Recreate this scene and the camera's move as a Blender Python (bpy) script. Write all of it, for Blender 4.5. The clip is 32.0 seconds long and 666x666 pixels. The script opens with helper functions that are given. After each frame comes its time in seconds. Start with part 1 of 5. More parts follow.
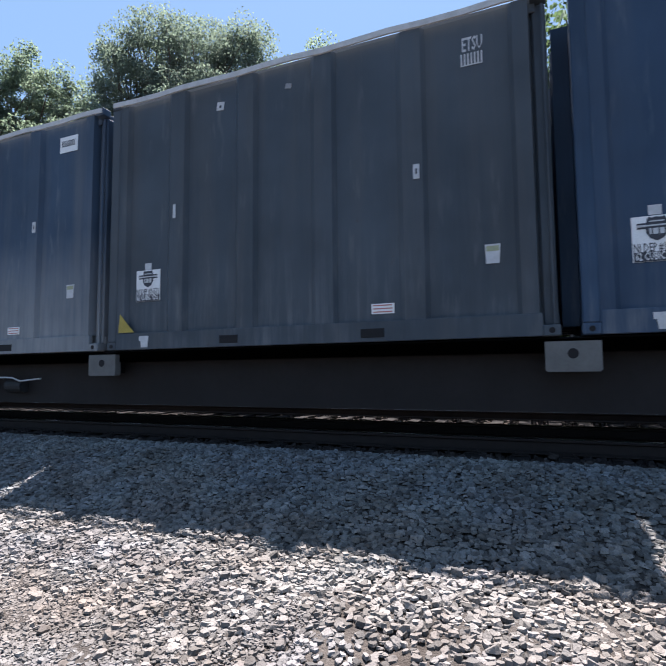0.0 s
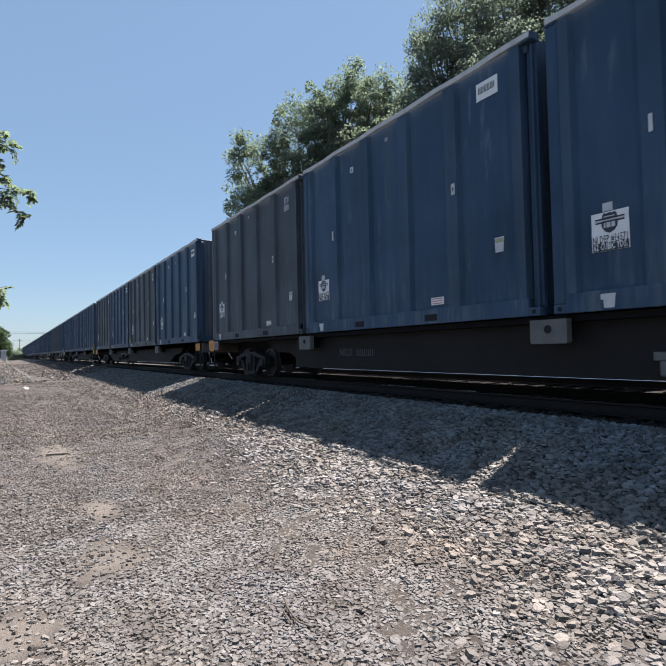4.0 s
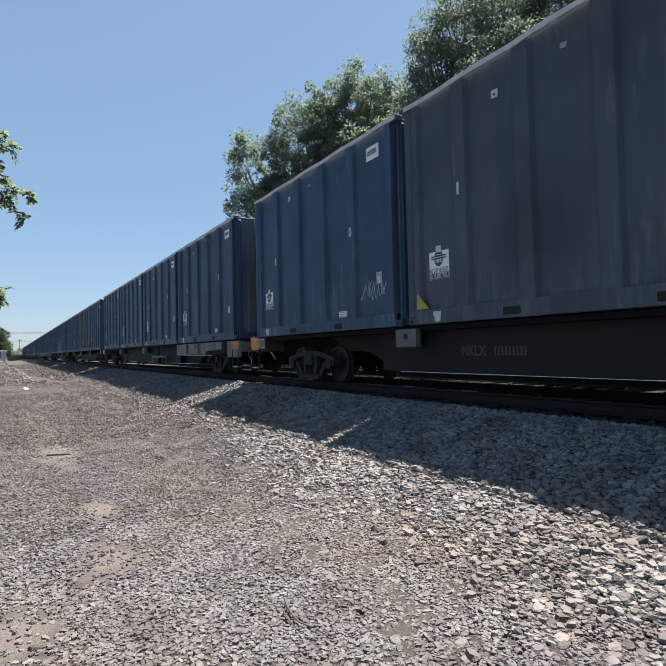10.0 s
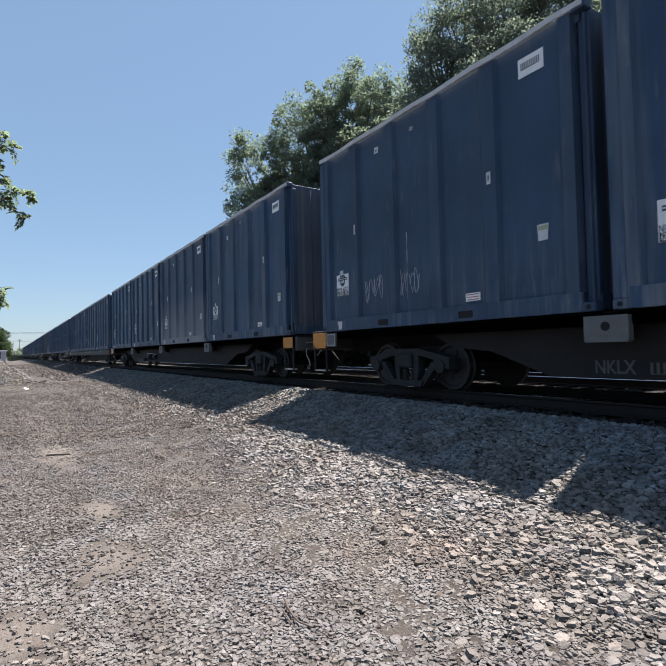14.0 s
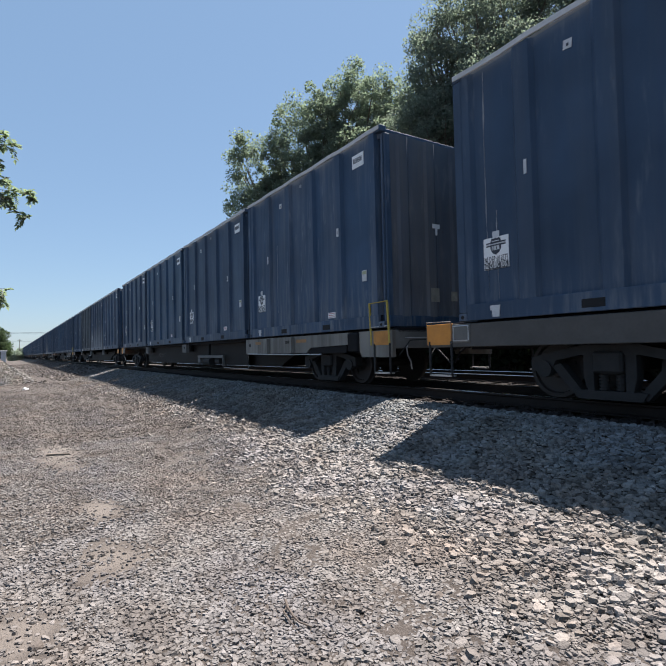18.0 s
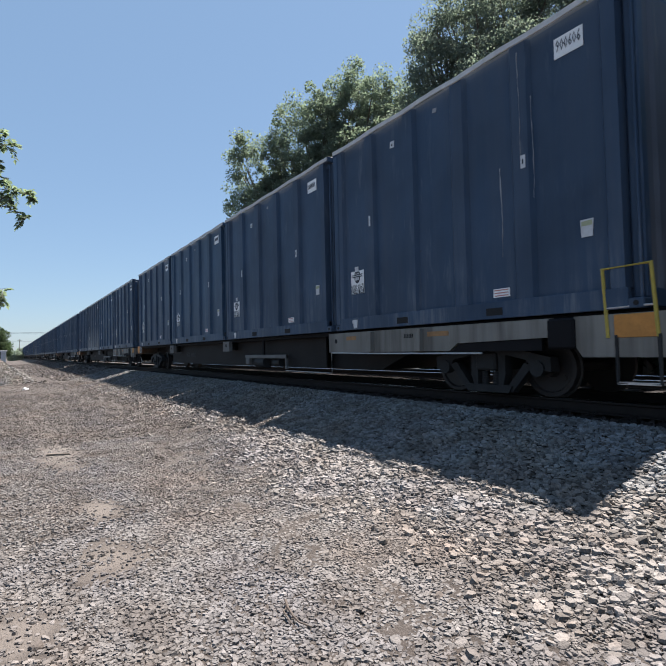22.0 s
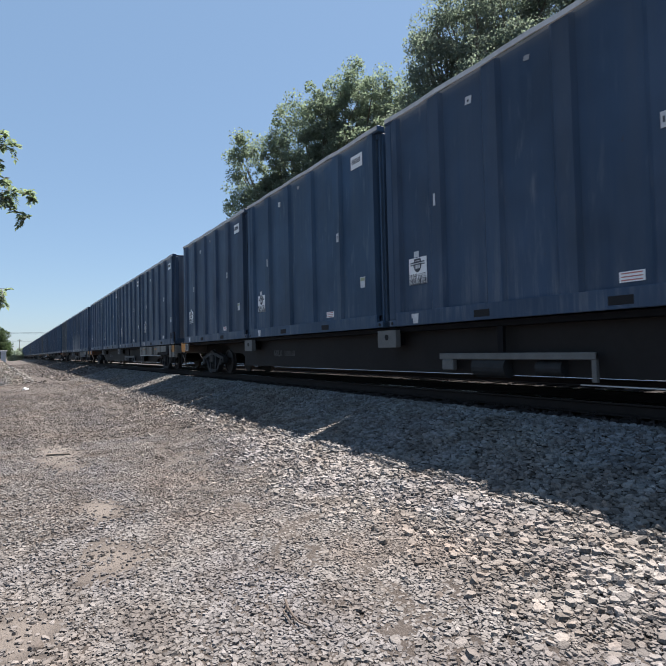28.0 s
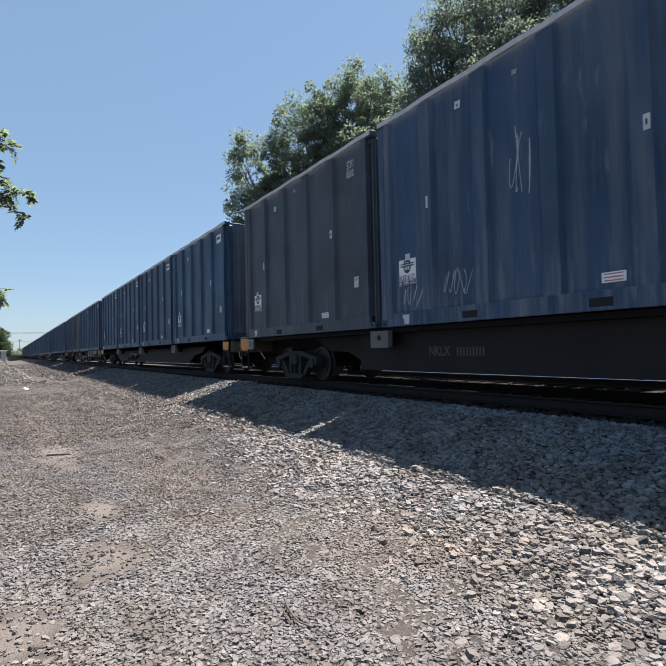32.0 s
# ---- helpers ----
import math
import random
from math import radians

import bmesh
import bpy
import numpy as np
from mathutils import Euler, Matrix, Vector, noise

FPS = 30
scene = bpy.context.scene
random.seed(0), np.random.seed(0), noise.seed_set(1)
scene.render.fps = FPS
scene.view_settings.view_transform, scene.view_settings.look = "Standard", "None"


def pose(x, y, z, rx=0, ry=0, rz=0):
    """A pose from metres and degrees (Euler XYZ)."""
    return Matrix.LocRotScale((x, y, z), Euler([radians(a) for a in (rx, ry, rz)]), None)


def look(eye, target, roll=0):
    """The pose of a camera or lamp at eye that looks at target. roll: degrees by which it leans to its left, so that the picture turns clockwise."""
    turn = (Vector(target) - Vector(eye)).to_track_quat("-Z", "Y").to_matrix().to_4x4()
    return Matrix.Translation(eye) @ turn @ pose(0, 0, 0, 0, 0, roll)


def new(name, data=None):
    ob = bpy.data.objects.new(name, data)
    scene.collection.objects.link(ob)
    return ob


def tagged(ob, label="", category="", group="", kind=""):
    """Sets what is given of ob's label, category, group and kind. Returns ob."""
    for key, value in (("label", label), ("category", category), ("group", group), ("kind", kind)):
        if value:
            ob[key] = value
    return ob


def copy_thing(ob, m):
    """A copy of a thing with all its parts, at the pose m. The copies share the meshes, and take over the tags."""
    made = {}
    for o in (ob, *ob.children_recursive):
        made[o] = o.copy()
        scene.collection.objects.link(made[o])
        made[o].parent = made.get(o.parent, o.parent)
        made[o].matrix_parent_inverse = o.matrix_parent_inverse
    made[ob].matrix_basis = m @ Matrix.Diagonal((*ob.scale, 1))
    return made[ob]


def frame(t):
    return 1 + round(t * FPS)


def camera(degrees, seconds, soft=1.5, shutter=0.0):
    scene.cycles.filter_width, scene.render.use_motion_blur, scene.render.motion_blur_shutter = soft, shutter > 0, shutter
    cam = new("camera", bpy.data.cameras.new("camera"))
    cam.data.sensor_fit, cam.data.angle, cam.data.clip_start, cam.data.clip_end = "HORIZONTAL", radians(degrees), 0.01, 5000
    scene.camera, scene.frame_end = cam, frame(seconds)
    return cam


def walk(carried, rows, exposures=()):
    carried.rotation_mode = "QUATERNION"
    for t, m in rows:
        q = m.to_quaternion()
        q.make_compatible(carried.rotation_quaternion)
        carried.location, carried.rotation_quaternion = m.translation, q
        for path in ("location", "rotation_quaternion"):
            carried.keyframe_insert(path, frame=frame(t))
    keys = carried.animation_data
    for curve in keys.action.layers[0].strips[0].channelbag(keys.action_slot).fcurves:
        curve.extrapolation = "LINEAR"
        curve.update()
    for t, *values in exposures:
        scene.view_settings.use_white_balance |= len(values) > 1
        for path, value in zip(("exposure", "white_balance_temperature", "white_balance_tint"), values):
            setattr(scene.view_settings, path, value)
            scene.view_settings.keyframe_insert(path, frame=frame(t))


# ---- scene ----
# ---- camera ----
cam = camera(66.48, 32.0, soft=1.3, shutter=0.03)
walk(cam, [
    (0, pose(0.162, -0.114, 1.644, 94.520, 0.526, -67.448)),
    (0.1, pose(0.132, -0.101, 1.660, 94.116, 0.272, -62.581)),
    (0.2, pose(0.096, -0.085, 1.678, 93.602, 0.011, -56.711)),
    (0.3, pose(0.070, -0.073, 1.691, 93.223, -0.143, -52.562)),
    (0.4, pose(0.039, -0.059, 1.707, 92.761, -0.293, -47.637)),
    (0.5, pose(0.016, -0.049, 1.719, 92.398, -0.381, -43.860)),
    (0.6, pose(0.009, -0.031, 1.706, 92.240, -0.538, -41.502)),
    (0.8, pose(-0.004, 0.000, 1.684, 91.948, -0.797, -37.373)),
    (1, pose(-0.014, 0.024, 1.667, 91.711, -0.983, -34.199)),
    (1.5, pose(0.003, 0.026, 1.629, 91.587, -0.193, -32.364)),
    (2, pose(-0.003, 0.002, 1.620, 91.731, 0.528, -32.431)),
    (2.5, pose(0.000, 0.001, 1.618, 91.823, 0.904, -32.500)),
    (3, pose(0.002, 0.003, 1.619, 91.841, 1.096, -32.572)),
    (3.5, pose(0.000, 0.000, 1.620, 91.861, 1.179, -32.583)),
    (5.5, pose(0.000, 0.000, 1.620, 91.881, 1.282, -32.582)),
    (32.0, pose(0, 0, 1.62, 91.881, 1.282, -32.582)),
], [(0, 2.02, 6020, 12), (0.5, 1.88, 6120, 11), (1.0, 1.70, 6250, 10), (1.6, 1.67, 6340, 10), (2.4, 1.66, 6340, 10), (32.0, 1.66, 6340, 10)])

# ---- sun and sky ----
SUN_DIR = Vector((0.378, 0.095, 1.0)).normalized()
SKY_STRENGTH, SUN_STRENGTH = 0.043, 5.0
world = bpy.data.worlds.new("sky")
scene.world = world
world.use_nodes = True
wn = world.node_tree.nodes
sky = wn.new("ShaderNodeTexSky")
sky.sky_type = "NISHITA"
sky.sun_disc = False
sky.sun_elevation = math.asin(SUN_DIR.z)
sky.sun_rotation = math.atan2(SUN_DIR.x, SUN_DIR.y)
sky.air_density, sky.dust_density, sky.ozone_density = 1.0, 0.45, 1.2
wn["Background"].inputs["Strength"].default_value = SKY_STRENGTH
haze = wn.new("ShaderNodeMix")              # thin summer haze over the whole sky
haze.data_type = "RGBA"
haze.inputs["Factor"].default_value, haze.inputs["B"].default_value = 0.48, (2.55, 3.98, 5.80, 1)
world.node_tree.links.new(sky.outputs[0], haze.inputs["A"])
world.node_tree.links.new(haze.outputs["Result"], wn["Background"].inputs["Color"])
sun_data = bpy.data.lights.new("sun", "SUN")
sun_data.energy, sun_data.angle, sun_data.color = SUN_STRENGTH, radians(0.53), (1.0, 0.895, 0.805)
sun = new("sun", sun_data)
sun.matrix_world = look(SUN_DIR * 60, (0, 0, 0))

# ---- plan, in metres ----
TRACK_X = 7.37            # centre line of the near track
TRACK2_X = 11.6           # centre line of the far track
RAIL_Z = 0.868            # top of the rails
BASE = 1.149              # container floor above the rails
CON_L, CON_W, CON_H = 6.328, 2.75, 3.91
CON_STEP, CON_SET = 6.538, -0.135   # from container to container; how far the first stands ahead of the car's datum
CAR_REAR = 25.672         # datum of the rear container's back
CAR_PITCH = 27.533
FIRST_CAR, LAST_CAR = 0, 29


# metres that the train has run, second by second
STATIONS = [-213.570, -199.400, -185.100, -170.900, -156.480, -142.150, -127.640, -113.690, -99.210, -84.800, -70.190, -55.600, -40.930, -26.180, -11.510, 3.080, 17.810, 32.620, 47.370, 62.150, 77.110, 92.140, 107.100, 122.240, 137.270, 152.400, 167.570, 182.790, 198.060, 213.320, 228.640, 244.020, 259.430]


def travel(t):
    """Metres that the train has run at t seconds."""
    return float(np.interp(t, range(33), STATIONS))


# ---- materials ----
def material(name):
    m = bpy.data.materials.new(name)
    m.use_nodes = True
    nt = m.node_tree
    return m, nt, nt.nodes["Principled BSDF"]


def noise_at(nt, scale, detail=4.0, stretch=(1, 1, 1), space="Object", offset=False, rough=0.55):
    co = nt.nodes.new("ShaderNodeTexCoord")
    mp = nt.nodes.new("ShaderNodeMapping")
    mp.inputs["Scale"].default_value = stretch
    nt.links.new(co.outputs[space], mp.inputs["Vector"])
    if offset:
        info = nt.nodes.new("ShaderNodeObjectInfo")
        mul = nt.nodes.new("ShaderNodeMath")
        mul.operation = "MULTIPLY"
        mul.inputs[1].default_value = 137.0
        nt.links.new(info.outputs["Random"], mul.inputs[0])
        nt.links.new(mul.outputs[0], mp.inputs["Location"])
    n = nt.nodes.new("ShaderNodeTexNoise")
    n.inputs["Scale"].default_value, n.inputs["Detail"].default_value = scale, detail
    n.inputs["Roughness"].default_value = rough
    nt.links.new(mp.outputs[0], n.inputs["Vector"])
    return n.outputs["Fac"]


def ramp(nt, fac, stops):
    r = nt.nodes.new("ShaderNodeValToRGB")
    while len(r.color_ramp.elements) < len(stops):
        r.color_ramp.elements.new(0.5)
    for e, (p, c) in zip(r.color_ramp.elements, stops):
        e.position, e.color = p, (*c, 1) if len(c) == 3 else c
    nt.links.new(fac, r.inputs[0])
    return r.outputs[0]


def mix(nt, fac, a, b, blend="MIX"):
    n = nt.nodes.new("ShaderNodeMix")
    n.data_type, n.blend_type = "RGBA", blend
    for sock, v in ((n.inputs["Factor"], fac), (n.inputs["A"], a), (n.inputs["B"], b)):
        if isinstance(v, bpy.types.NodeSocket):
            nt.links.new(v, sock)
        elif isinstance(v, (int, float)):
            sock.default_value = v
        else:
            sock.default_value = (*v, 1)
    return n.outputs["Result"]


def half(nt, value):
    n = nt.nodes.new("ShaderNodeMath")
    n.operation = "MULTIPLY"
    n.inputs[1].default_value = 0.5
    nt.links.new(value, n.inputs[0])
    return n.outputs[0]


def g3(v):
    return (v, v, v)


def bump(nt, bsdf, fac, strength, distance):
    b = nt.nodes.new("ShaderNodeBump")
    b.inputs["Strength"].default_value, b.inputs["Distance"].default_value = strength, distance
    nt.links.new(fac, b.inputs["Height"])
    nt.links.new(b.outputs[0], bsdf.inputs["Normal"])


def plain(name, base, rough=0.6, metal=0.0, vary=0.25, scale=6.0, bump_by=0.0):
    """A painted or bare surface with blotches at two scales."""
    m, nt, b = material(name)
    big = noise_at(nt, scale, 3.0, offset=True)
    fine = noise_at(nt, scale * 9, 4.0)
    c = mix(nt, big, [v * (1 - vary) for v in base], [min(1, v * (1 + vary)) for v in base])
    c = mix(nt, ramp(nt, fine, ((0.45, g3(0)), (0.75, g3(0.35)))), c, [v * 0.6 for v in base])
    nt.links.new(c, b.inputs["Base Color"])
    b.inputs["Roughness"].default_value, b.inputs["Metallic"].default_value = rough, metal
    if bump_by:
        bump(nt, b, fine, 0.5, bump_by)
    return m


def paint(name, base, dust, dust_amount, streak=0.3, rough=0.42, foot_by=0.6, foot_top=0.75):
    """Weathered container paint: faded patches, dirt running down, scuffs and rust."""
    m, nt, b = material(name)
    fade = noise_at(nt, 0.7, 3.0, offset=True)
    runs = noise_at(nt, 1.0, 5.0, (3.0, 3.0, 0.22), offset=True, rough=0.6)
    runs2 = noise_at(nt, 1.0, 4.0, (13.0, 13.0, 0.5), offset=True)
    low = noise_at(nt, 1.0, 3.0, (0.8, 0.8, 0.5), offset=True)
    c = mix(nt, ramp(nt, fade, ((0.3, g3(0)), (0.7, g3(1)))), [v * 0.80 for v in base], [v * 1.25 for v in base])
    c = mix(nt, ramp(nt, runs, ((0.44, g3(0)), (0.74, g3(dust_amount * 1.25)))), c, dust)
    c = mix(nt, ramp(nt, runs2, ((0.58, g3(0)), (0.85, g3(streak * 0.6)))), c, [v * 0.45 for v in base])
    scuff = mix(nt, 1.0, ramp(nt, noise_at(nt, 1.0, 6.0, (7.0, 7.0, 1.3), offset=True), ((0.58, g3(0)), (0.76, g3(0.55)))),
                ramp(nt, low, ((0.42, g3(0)), (0.58, g3(0.85)))), "MULTIPLY")
    c = mix(nt, scuff, c, [min(0.5, d * 1.5) for d in dust])
    # pale brushed scrapes and road dust on the lower part of the sides
    co = nt.nodes.new("ShaderNodeTexCoord")
    sep = nt.nodes.new("ShaderNodeSeparateXYZ")
    nt.links.new(co.outputs["Object"], sep.inputs[0])
    foot = ramp(nt, half(nt, sep.outputs["Z"]), ((0.08, g3(foot_by)), (foot_top, g3(0))))
    brush = ramp(nt, noise_at(nt, 1.0, 6.0, (8.0, 8.0, 0.7), offset=True, rough=0.68), ((0.47, g3(0)), (0.68, g3(0.9))) if foot_by < 0.95 else ((0.28, g3(0.55)), (0.62, g3(1))))
    c = mix(nt, mix(nt, 1.0, foot, mix(nt, 1.0, brush, ramp(nt, fade, ((0.40, g3(0.15 if foot_by < 0.8 else 0.75)), (0.60, g3(1)))), "MULTIPLY"), "MULTIPLY"), c, (0.185, 0.197, 0.215) if foot_by < 0.95 else (0.27, 0.278, 0.285))
    rust = ramp(nt, noise_at(nt, 5.0, 6.0, offset=True, rough=0.7), ((0.67, g3(0)), (0.76, g3(0.5))))
    c = mix(nt, rust, c, (0.07, 0.045, 0.035))
    nt.links.new(c, b.inputs["Base Color"])
    b.inputs["Roughness"].default_value = rough
    nt.links.new(ramp(nt, runs, ((0.3, g3(rough - 0.1)), (0.8, g3(min(0.9, rough + 0.3))))), b.inputs["Roughness"])
    bump(nt, b, noise_at(nt, 2.2, 3.0, offset=True), 0.25, 0.03)
    return m


# base colour, dust colour and amount, streaks, roughness, pale dirt at the foot and how far it reaches
COATS = {"n": ("navy_paint", (0.037, 0.062, 0.106), (0.098, 0.112, 0.132), 0.24, 0.3, 0.42, 0.6, 0.75),
         "b": ("blue_paint", (0.034, 0.065, 0.115), (0.112, 0.138, 0.160), 0.30, 0.3, 0.42, 0.6, 0.75),
         "g": ("dark_grey_paint", (0.058, 0.071, 0.087), (0.102, 0.105, 0.108), 0.35, 0.3, 0.42, 0.6, 0.75),
         "d": ("dusty_blue_grey_paint", (0.046, 0.071, 0.111), (0.17, 0.174, 0.18), 0.35, 0.2, 0.6, 1.0, 0.98),
         "s": ("streaked_navy_paint", (0.036, 0.065, 0.115), (0.19, 0.20, 0.22), 0.38, 0.35, 0.5, 0.8, 0.75)}
PAINTS, RIBS, FRONTS = {}, {}, {}
for code, (name, base, dust, amount, streak, gloss, foot, reach) in COATS.items():
    PAINTS[code] = paint(name, base, dust, amount, streak, gloss, foot, reach)
    # the proud ribs get a slightly paler, dustier and rougher coat
    RIBS[code] = paint(name + "_on_ribs", [0.93 * v + 0.07 * d for v, d in zip(base, dust)], dust, min(0.8, amount + 0.06), streak, gloss + 0.08, foot, reach + 0.1)
    # front walls: brown grime thrown up between the cars, plus lightening against their deep shade
    FRONTS[code] = paint(name + "_on_front_wall", [0.6 * v + 0.4 * d for v, d in zip(base, (0.15, 0.142, 0.136))], (0.15, 0.14, 0.132), 0.5, streak, 0.6, foot, reach)
# the hem's raised paleness puts sunlight through the cloth into its colour
HEM = plain("grey_tarpaulin_hem", (0.50, 0.51, 0.52), 0.8, vary=0.3)
TARP = plain("dark_tarpaulin", (0.10, 0.11, 0.12), 0.8, vary=0.3, scale=1.5)
# near-black steel: the deep shade under the cars is put into its colour
DARK = plain("shade_darkened_steel", (0.007, 0.007, 0.009), 0.75, vary=0.35, scale=3.0)
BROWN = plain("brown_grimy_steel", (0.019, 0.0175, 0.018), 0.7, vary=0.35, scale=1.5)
CAST = plain("cast_steel", (0.026, 0.027, 0.029), 0.7, vary=0.4, scale=5.0, bump_by=0.004)
TREAD = plain("worn_wheel_steel", (0.016, 0.014, 0.015), 0.65, 0.1, vary=0.3)
SILL = paint("grimy_pale_sill_paint", (0.172, 0.164, 0.148), (0.075, 0.068, 0.06), 0.85, 0.9, 0.7)
BRACKET = plain("pale_grey_bracket_paint", (0.115, 0.115, 0.113), 0.7, vary=0.4, scale=4.0)
ORANGE = plain("orange_reflector_panel", (0.50, 0.20, 0.025), 0.55, vary=0.3, scale=5.0)
YELLOW = plain("yellow_paint", (0.36, 0.275, 0.045), 0.6, vary=0.35, scale=5.0)
WHITE = plain("white_vinyl", (0.74, 0.75, 0.76), 0.5, vary=0.12, scale=8.0)
TAG = plain("aged_white_tag", (0.50, 0.51, 0.53), 0.6, vary=0.3, scale=12.0)
INK = plain("black_ink", (0.03, 0.035, 0.05), 0.6)
GREY_INK = plain("worn_black_ink", (0.10, 0.11, 0.13), 0.6)
RED = plain("faded_red_ink", (0.42, 0.16, 0.15), 0.6)
LIME = plain("yellow_green_tag", (0.33, 0.35, 0.22), 0.6)
AGED = plain("aged_cream_placard", (0.25, 0.25, 0.22), 0.7, vary=0.4, scale=9.0)
CHALK = plain("chalk_white_paint", (0.26, 0.27, 0.29), 0.8)
STEEL = plain("galvanised_steel", (0.42, 0.42, 0.43), 0.4, 0.7, vary=0.15)
BEAM = plain("grimy_end_beam", (0.064, 0.061, 0.059), 0.75, vary=0.35, scale=3.0)
WORN_AMBER = plain("scuffed_amber_panel", (0.40, 0.175, 0.035), 0.65, vary=0.45, scale=3.5)
WORN_ORANGE = plain("worn_orange_reflector", (0.27, 0.145, 0.06), 0.65, vary=0.55, scale=9.0)
for m in [*PAINTS.values(), *RIBS.values(), *FRONTS.values()]:                    # chalked, weathered paint
    m.node_tree.nodes["Principled BSDF"].inputs["Specular IOR Level"].default_value = 0.12
# black for solid discs and blocks, painting the shade inside holes and pockets
RECESS_SHADE = plain("painted_recess_shade", (0.008, 0.008, 0.010), 0.9)
RUST = plain("rusty_rail_side", (0.020, 0.016, 0.015), 0.8, vary=0.35, scale=8.0, bump_by=0.003)
SHINE = plain("polished_rail_head", (0.55, 0.54, 0.53), 0.22, 1.0, vary=0.1)
TIE = plain("weathered_tie_wood", (0.019, 0.017, 0.017), 0.9, vary=0.35, scale=4.0, bump_by=0.01)
BARK = plain("grey_brown_bark", (0.11, 0.09, 0.07), 0.9, vary=0.4, scale=3.0, bump_by=0.02)
TWIG = plain("dry_twig", (0.17, 0.145, 0.12), 0.85, vary=0.3, scale=20)
STICK = plain("dark_dry_stick", (0.075, 0.060, 0.050), 0.85, vary=0.3, scale=20)
ROCK = plain("dark_brown_rock", (0.10, 0.085, 0.075), 0.9, vary=0.35, scale=14, bump_by=0.006)
CABINET = plain("grey_metal_cabinet", (0.45, 0.47, 0.50), 0.5)
WIRE = plain("black_cable", (0.03, 0.03, 0.03), 0.6)


def leaf_material(name, low, high):
    m, nt, b = material(name)
    geo = nt.nodes.new("ShaderNodeNewGeometry")
    c = ramp(nt, geo.outputs["Random Per Island"], ((0.0, low), (0.75, high), (1.0, [v * 1.2 for v in high])))
    nt.links.new(c, b.inputs["Base Color"])
    b.inputs["Roughness"].default_value, b.inputs["Specular IOR Level"].default_value = 0.7, 0.12
    tr = nt.nodes.new("ShaderNodeBsdfTranslucent")
    nt.links.new(mix(nt, 1.0, c, (0.86, 1.0, 0.82), "MULTIPLY"), tr.inputs["Color"])
    ms = nt.nodes.new("ShaderNodeMixShader")
    ms.inputs[0].default_value = 0.66
    nt.links.new(b.outputs[0], ms.inputs[1])
    nt.links.new(tr.outputs[0], ms.inputs[2])
    nt.links.new(ms.outputs[0], nt.nodes["Material Output"].inputs["Surface"])
    return m


LEAF = leaf_material("broad_green_leaves", (0.165, 0.188, 0.150), (0.218, 0.250, 0.205))
LEAF_DARK = leaf_material("deep_green_leaves", (0.150, 0.168, 0.152), (0.205, 0.228, 0.20))
LEAF_BRIGHT = leaf_material("fresh_green_leaflets", (0.145, 0.172, 0.120), (0.245, 0.280, 0.195))
# undergrowth leaves: the shade beneath the trees is put into this near-black colour
LEAF_SHADED = leaf_material("shade_coloured_leaves", (0.014, 0.020, 0.012), (0.035, 0.045, 0.026))
LEAF_MID = leaf_material("dull_green_leaves", (0.04, 0.06, 0.035), (0.09, 0.118, 0.062))
LEAF_PALE = leaf_material("pale_dusty_leaves", (0.20, 0.23, 0.19), (0.34, 0.37, 0.33))


def stone_material(name, dark, mid, light, fresh=False):
    m, nt, b = material(name)
    geo = nt.nodes.new("ShaderNodeNewGeometry")
    c = ramp(nt, geo.outputs["Random Per Island"], ((0.0, [v * 0.5 for v in dark]), (0.05, dark), (0.45, mid), (0.9, light), (1.0, [min(0.8, v * 1.2) for v in light])))
    # dusty brown and cool grey patches over the yard
    patch = ramp(nt, noise_at(nt, 0.8, 4.0, (1.0, 0.6, 1.0)), ((0.36, (0.86, 0.86, 0.92)), (0.5, (0.98, 0.96, 0.95)), (0.64, (0.98, 0.88, 0.81))))
    c = mix(nt, 1.0, c, patch, "MULTIPLY")
    c = mix(nt, 1.0, c, ramp(nt, noise_at(nt, 2.4, 4.0, rough=0.6), ((0.36, (0.66, 0.61, 0.57)), (0.56, (1.05, 1.05, 1.05)))), "MULTIPLY")
    if fresh:
        # clean blue-grey stone high on the bank, dusty tan below
        co = nt.nodes.new("ShaderNodeTexCoord")
        sep = nt.nodes.new("ShaderNodeSeparateXYZ")
        nt.links.new(co.outputs["Object"], sep.inputs[0])
        ad = nt.nodes.new("ShaderNodeMath")
        ad.operation = "MULTIPLY_ADD"
        ad.inputs[1].default_value = 0.12
        nt.links.new(sep.outputs["X"], ad.inputs[0])
        nt.links.new(half(nt, noise_at(nt, 1.6, 4.0)), ad.inputs[2])
        c = mix(nt, 1.0, c, ramp(nt, ad.outputs[0], ((0.68, (1.0, 1.0, 1.0)), (0.88, (0.88, 1.0, 1.06)))), "MULTIPLY")
    grain = noise_at(nt, 60.0, 4.0, space="Object")
    c = mix(nt, ramp(nt, grain, ((0.35, g3(0.4)), (0.62, g3(0)))), c, dark)
    nt.links.new(c, b.inputs["Base Color"])
    b.inputs["Roughness"].default_value = 0.85
    rough = nt.nodes.new("ShaderNodeMath")
    rough.operation = "ADD"
    nt.links.new(grain, rough.inputs[0])
    nt.links.new(noise_at(nt, 22.0, 3.0), rough.inputs[1])
    bump(nt, b, rough.outputs[0], 0.8, 0.012)
    return m


